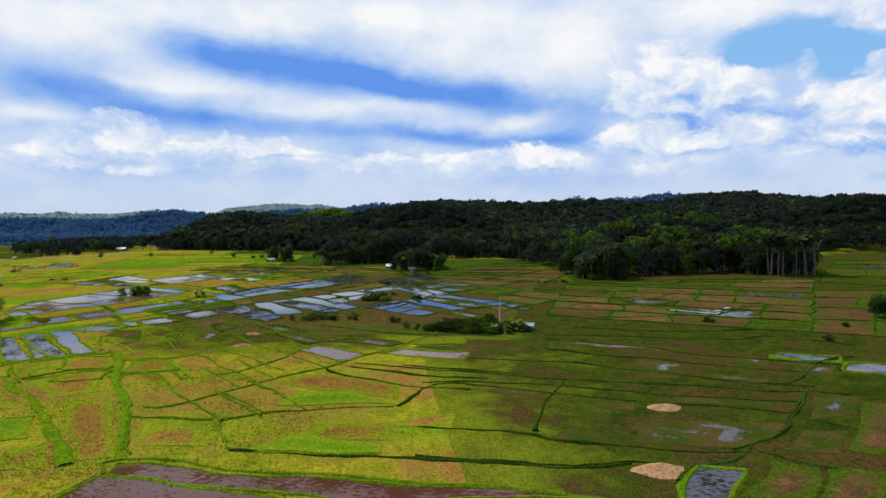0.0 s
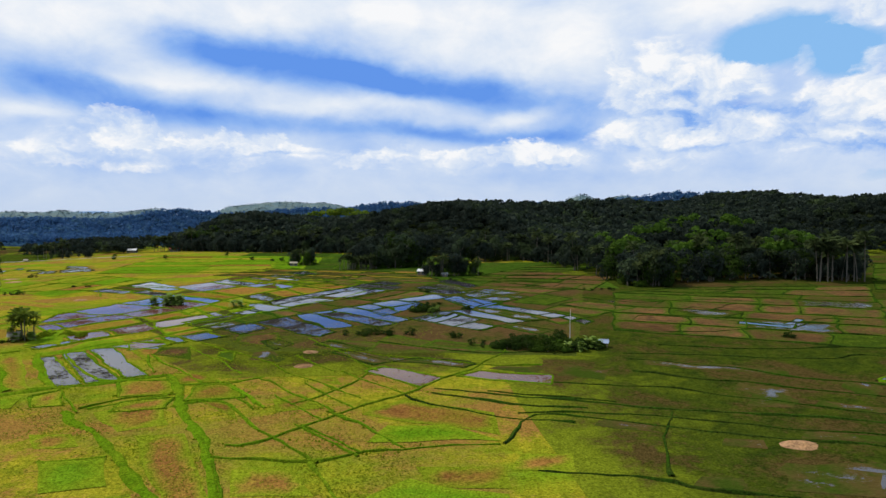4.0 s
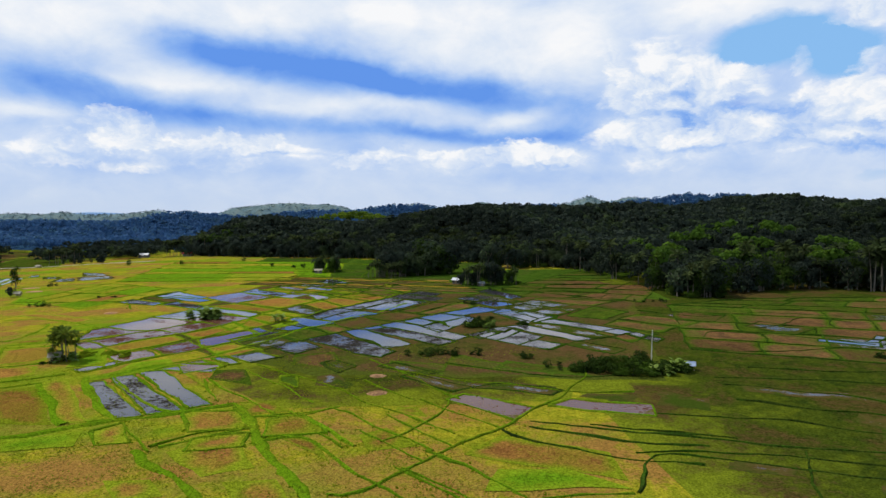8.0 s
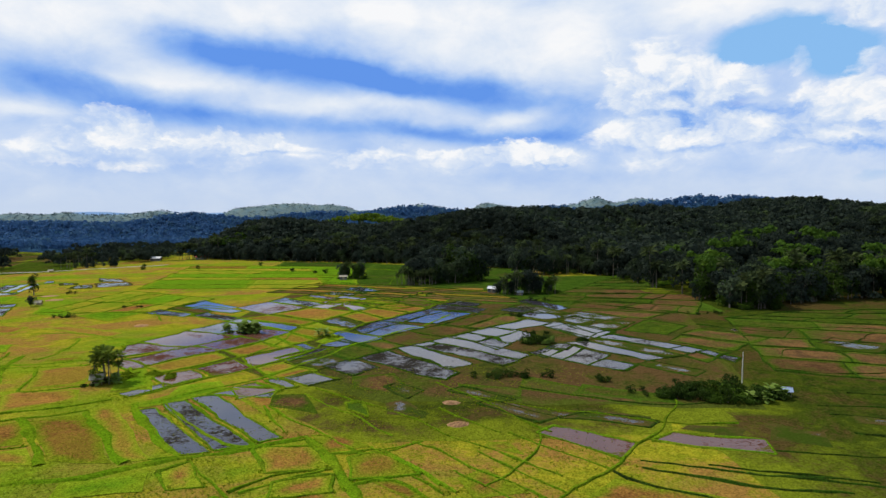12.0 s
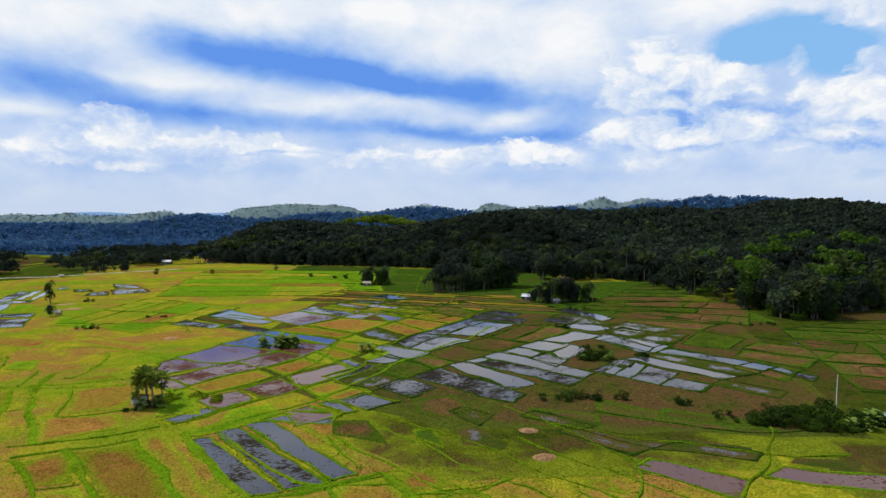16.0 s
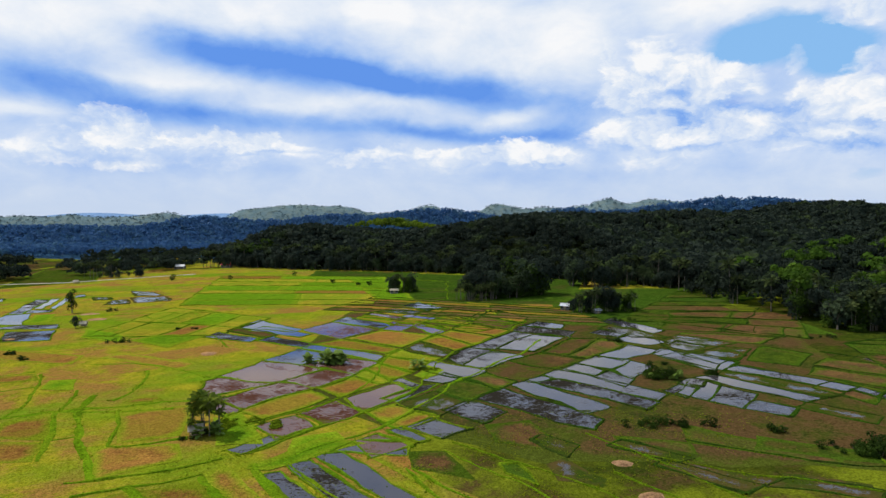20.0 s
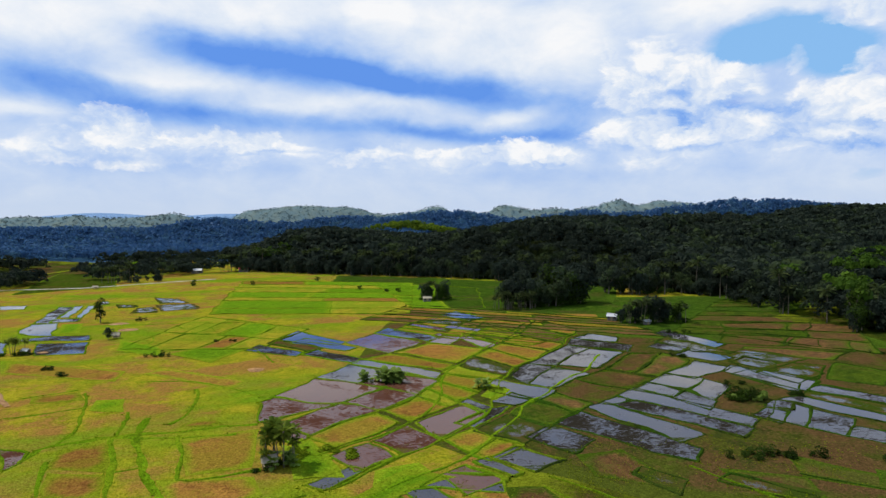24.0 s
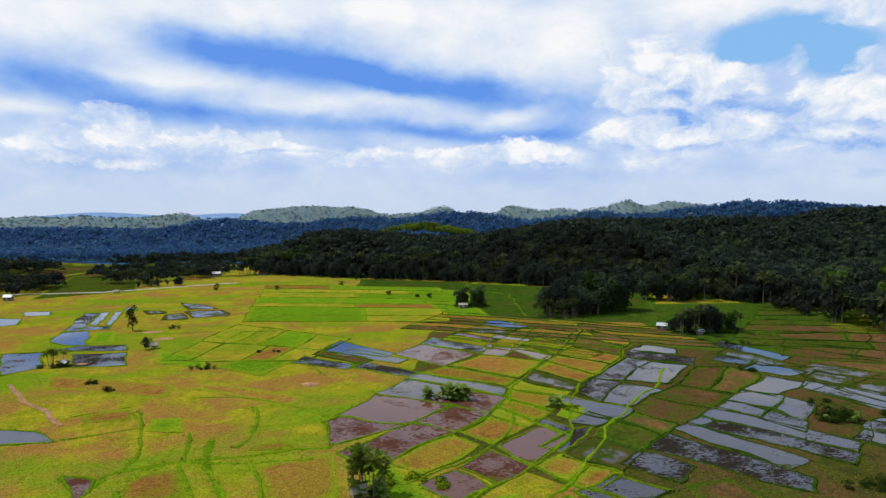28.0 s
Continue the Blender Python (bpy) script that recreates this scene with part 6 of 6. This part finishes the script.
# ---------------------------------------------------------------- houses and huts
def plain(name, colour, rough=0.7, metal=0.0):
    def build(t, p, pos, island, rnd, obj):
        f = noise_node(t, pos, 1.6, 6.0, 0.7)
        link(t, mix_node(t, f, tuple(v * 0.7 for v in colour), colour), p.inputs["Base Color"])
        p.inputs["Metallic"].default_value = metal
    return material(name, build, rough, 0.3)


ROOF_WHITE = plain("pale_sheet_metal", (0.42, 0.44, 0.48), 0.5, 0.1)
ROOF_RED = plain("red_painted_roof", (0.55, 0.05, 0.05), 0.6)
THATCH = plain("grey_thatch", (0.3, 0.27, 0.2), 0.95)
WALL = plain("weathered_plaster", (0.17, 0.16, 0.14), 0.9)
BAMBOO = plain("bamboo_poles", (0.32, 0.25, 0.14), 0.8)
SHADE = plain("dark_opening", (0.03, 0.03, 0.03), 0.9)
BLUE_TARP = plain("pale_blue_tarp", (0.22, 0.28, 0.4), 0.5)


def box(x0, x1, y0, y1, z0, z1):
    v = [(x, y, z) for z in (z0, z1) for y in (y0, y1) for x in (x0, x1)]
    return v, [(0, 1, 3, 2), (4, 6, 7, 5), (0, 4, 5, 1), (2, 3, 7, 6), (0, 2, 6, 4), (1, 5, 7, 3)]


def slab(p, q, r, s, thick):
    """A sloping roof slab through four points, with thickness."""
    top = [Vector(v) for v in (p, q, r, s)]
    n = (top[1] - top[0]).cross(top[3] - top[0]).normalized() * thick
    v = [tuple(t) for t in top] + [tuple(t - n) for t in top]
    return v, [(0, 1, 2, 3), (7, 6, 5, 4), (0, 4, 5, 1), (1, 5, 6, 2), (2, 6, 7, 3), (3, 7, 4, 0)]


def house(name, x, y, turn, w, d, h, rise, roof, wall, label, category="house", posts=False):
    """A small gabled house: walls, two roof slopes, door and windows; or an open hut on posts."""
    root = new(name)
    if posts:
        for px, py in ((-w / 2, -d / 2), (w / 2, -d / 2), (w / 2, d / 2), (-w / 2, d / 2)):
            v, f = tube([Vector((px, py, -0.3)), Vector((px, py, h))], [0.07, 0.06], 6)
            part("post", plain_mesh("post", v, f, BAMBOO), root)
        part("platform", plain_mesh("platform", *box(-w / 2, w / 2, -d / 2, d / 2, 0.6, 0.72), BAMBOO), root)
        part("back_wall", plain_mesh("back_wall", *box(-w / 2, w / 2, d / 2 - 0.08, d / 2, 0.72, h - 0.05), BAMBOO), root)
    else:
        t = 0.15
        for nm, b in (("front_wall", (-w / 2, w / 2, -d / 2, -d / 2 + t)), ("back_wall", (-w / 2, w / 2, d / 2 - t, d / 2)),
                      ("side_wall", (-w / 2, -w / 2 + t, -d / 2 + t, d / 2 - t)), ("side_wall", (w / 2 - t, w / 2, -d / 2 + t, d / 2 - t))):
            part(nm, plain_mesh(nm, *box(*b, -0.4, h), wall), root)
        for sx in (-1, 1):
            gx = sx * (w / 2 - t / 2)
            v = [(gx - t / 2, -d / 2, h), (gx - t / 2, d / 2, h), (gx - t / 2, 0, h + rise), (gx + t / 2, -d / 2, h), (gx + t / 2, d / 2, h), (gx + t / 2, 0, h + rise)]
            part("gable", plain_mesh("gable", v, [(0, 1, 2), (5, 4, 3), (0, 3, 4, 1), (1, 4, 5, 2), (2, 5, 3, 0)], wall), root)
        part("door", plain_mesh("door", *box(-0.45, 0.45, -d / 2 - 0.04, -d / 2 - 0.004, 0, 2.0), BAMBOO), root)
        for wx in (-w * 0.33, w * 0.33):
            win = part("window", plain_mesh("window", *box(wx - 0.5, wx + 0.5, -d / 2 - 0.05, -d / 2 - 0.004, 1.0, 1.9), SHADE), root)
            part("sill", plain_mesh("sill", *box(wx - 0.6, wx + 0.6, -d / 2 - 0.14, -d / 2 - 0.054, 0.92, 0.99), wall), win)
    e, o = 0.45, 0.4
    drop = rise * o / (d / 2)
    for sy in (-1, 1):
        lo, hi = (sy * (d / 2 + o), h - drop + 0.06), (0, h + rise + 0.06)
        quad = [(-w / 2 - e, lo[0], lo[1]), (w / 2 + e, lo[0], lo[1]), (w / 2 + e, hi[0], hi[1]), (-w / 2 - e, hi[0], hi[1])]
        if sy > 0:
            quad.reverse()
        part("roof_slope", plain_mesh("roof_slope", *slab(*quad, 0.07), roof), root)
    part("ridge_cap", plain_mesh("ridge_cap", *box(-w / 2 - e, w / 2 + e, -0.12, 0.12, h + rise + 0.05, h + rise + 0.12), roof), root)
    root.matrix_world = Matrix.Translation((x, y, float(ground_z(x, y)))) @ Matrix.Rotation(radians(turn), 4, "Z")
    return tagged(root, label, category)


house("hut", -149.4, 202.6, 20, 2.6, 2.2, 1.9, 0.9, THATCH, WALL, "small grey thatched hut on posts under palms", "hut", True)
house("farmhouse", -30, 362, -25, 4.0, 3.1, 2.2, 1.0, ROOF_WHITE, WALL, "small farmhouse with white sheet-metal roof beside trees")
house("shed", -17.5, 350.5, 20, 2.6, 2.0, 1.6, 0.5, ROOF_WHITE, WALL, "low farm shed with pale metal roof by trees", "shed")
house("farmhouse", -118, 434, 8, 4.4, 3.2, 2.1, 0.8, THATCH, WALL, "pale-walled farmhouse with grey weathered roof among dark trees")
house("hut", -252.0, 341.5, 10, 2.8, 2.4, 1.8, 0.9, THATCH, WALL, "small weathered field hut beside a leaning bush", "hut", True)
house("hut", -273.5, 314.5, -15, 2.4, 2.0, 1.7, 0.7, ROOF_WHITE, WALL, "tiny pale-roofed hut among palms by flooded paddies", "hut", True)
house("hut", 25.6, 185.2, -20, 2.0, 1.8, 1.5, 0.6, BLUE_TARP, WALL, "small field shelter with pale blue tarp roof", "hut", True)
house("house", -432, 520, 5, 5, 4, 2.8, 1.5, ROOF_WHITE, WALL, "pale-roofed house by the country road")
house("house", -336, 660, 5, 9, 6, 2.8, 1.5, ROOF_WHITE, WALL, "white-roofed house under roadside palms")
house("house", -292, 661, -10, 9, 6, 2.8, 1.8, ROOF_RED, WALL, "house with bright red roof among palms")
house("hut", -368.7, 543.7, 12, 3.0, 2.6, 1.8, 0.8, THATCH, WALL, "small pale field shelter in the meadow", "hut", True)

pole = new("bare_pole")
z0 = float(ground_z(17.2, 190))
v, f = tube([Vector((17.2, 190, z0 - 0.3)), Vector((17.2, 190, z0 + 5)), Vector((17.3, 190, z0 + 9.5))], [0.14, 0.11, 0.07], 7)
part("shaft", plain_mesh("shaft", v, f, plain("bleached_wood", (0.55, 0.53, 0.48), 0.8)), pole)
tagged(pole, "tall bleached bare pole standing in the thicket", "pole")
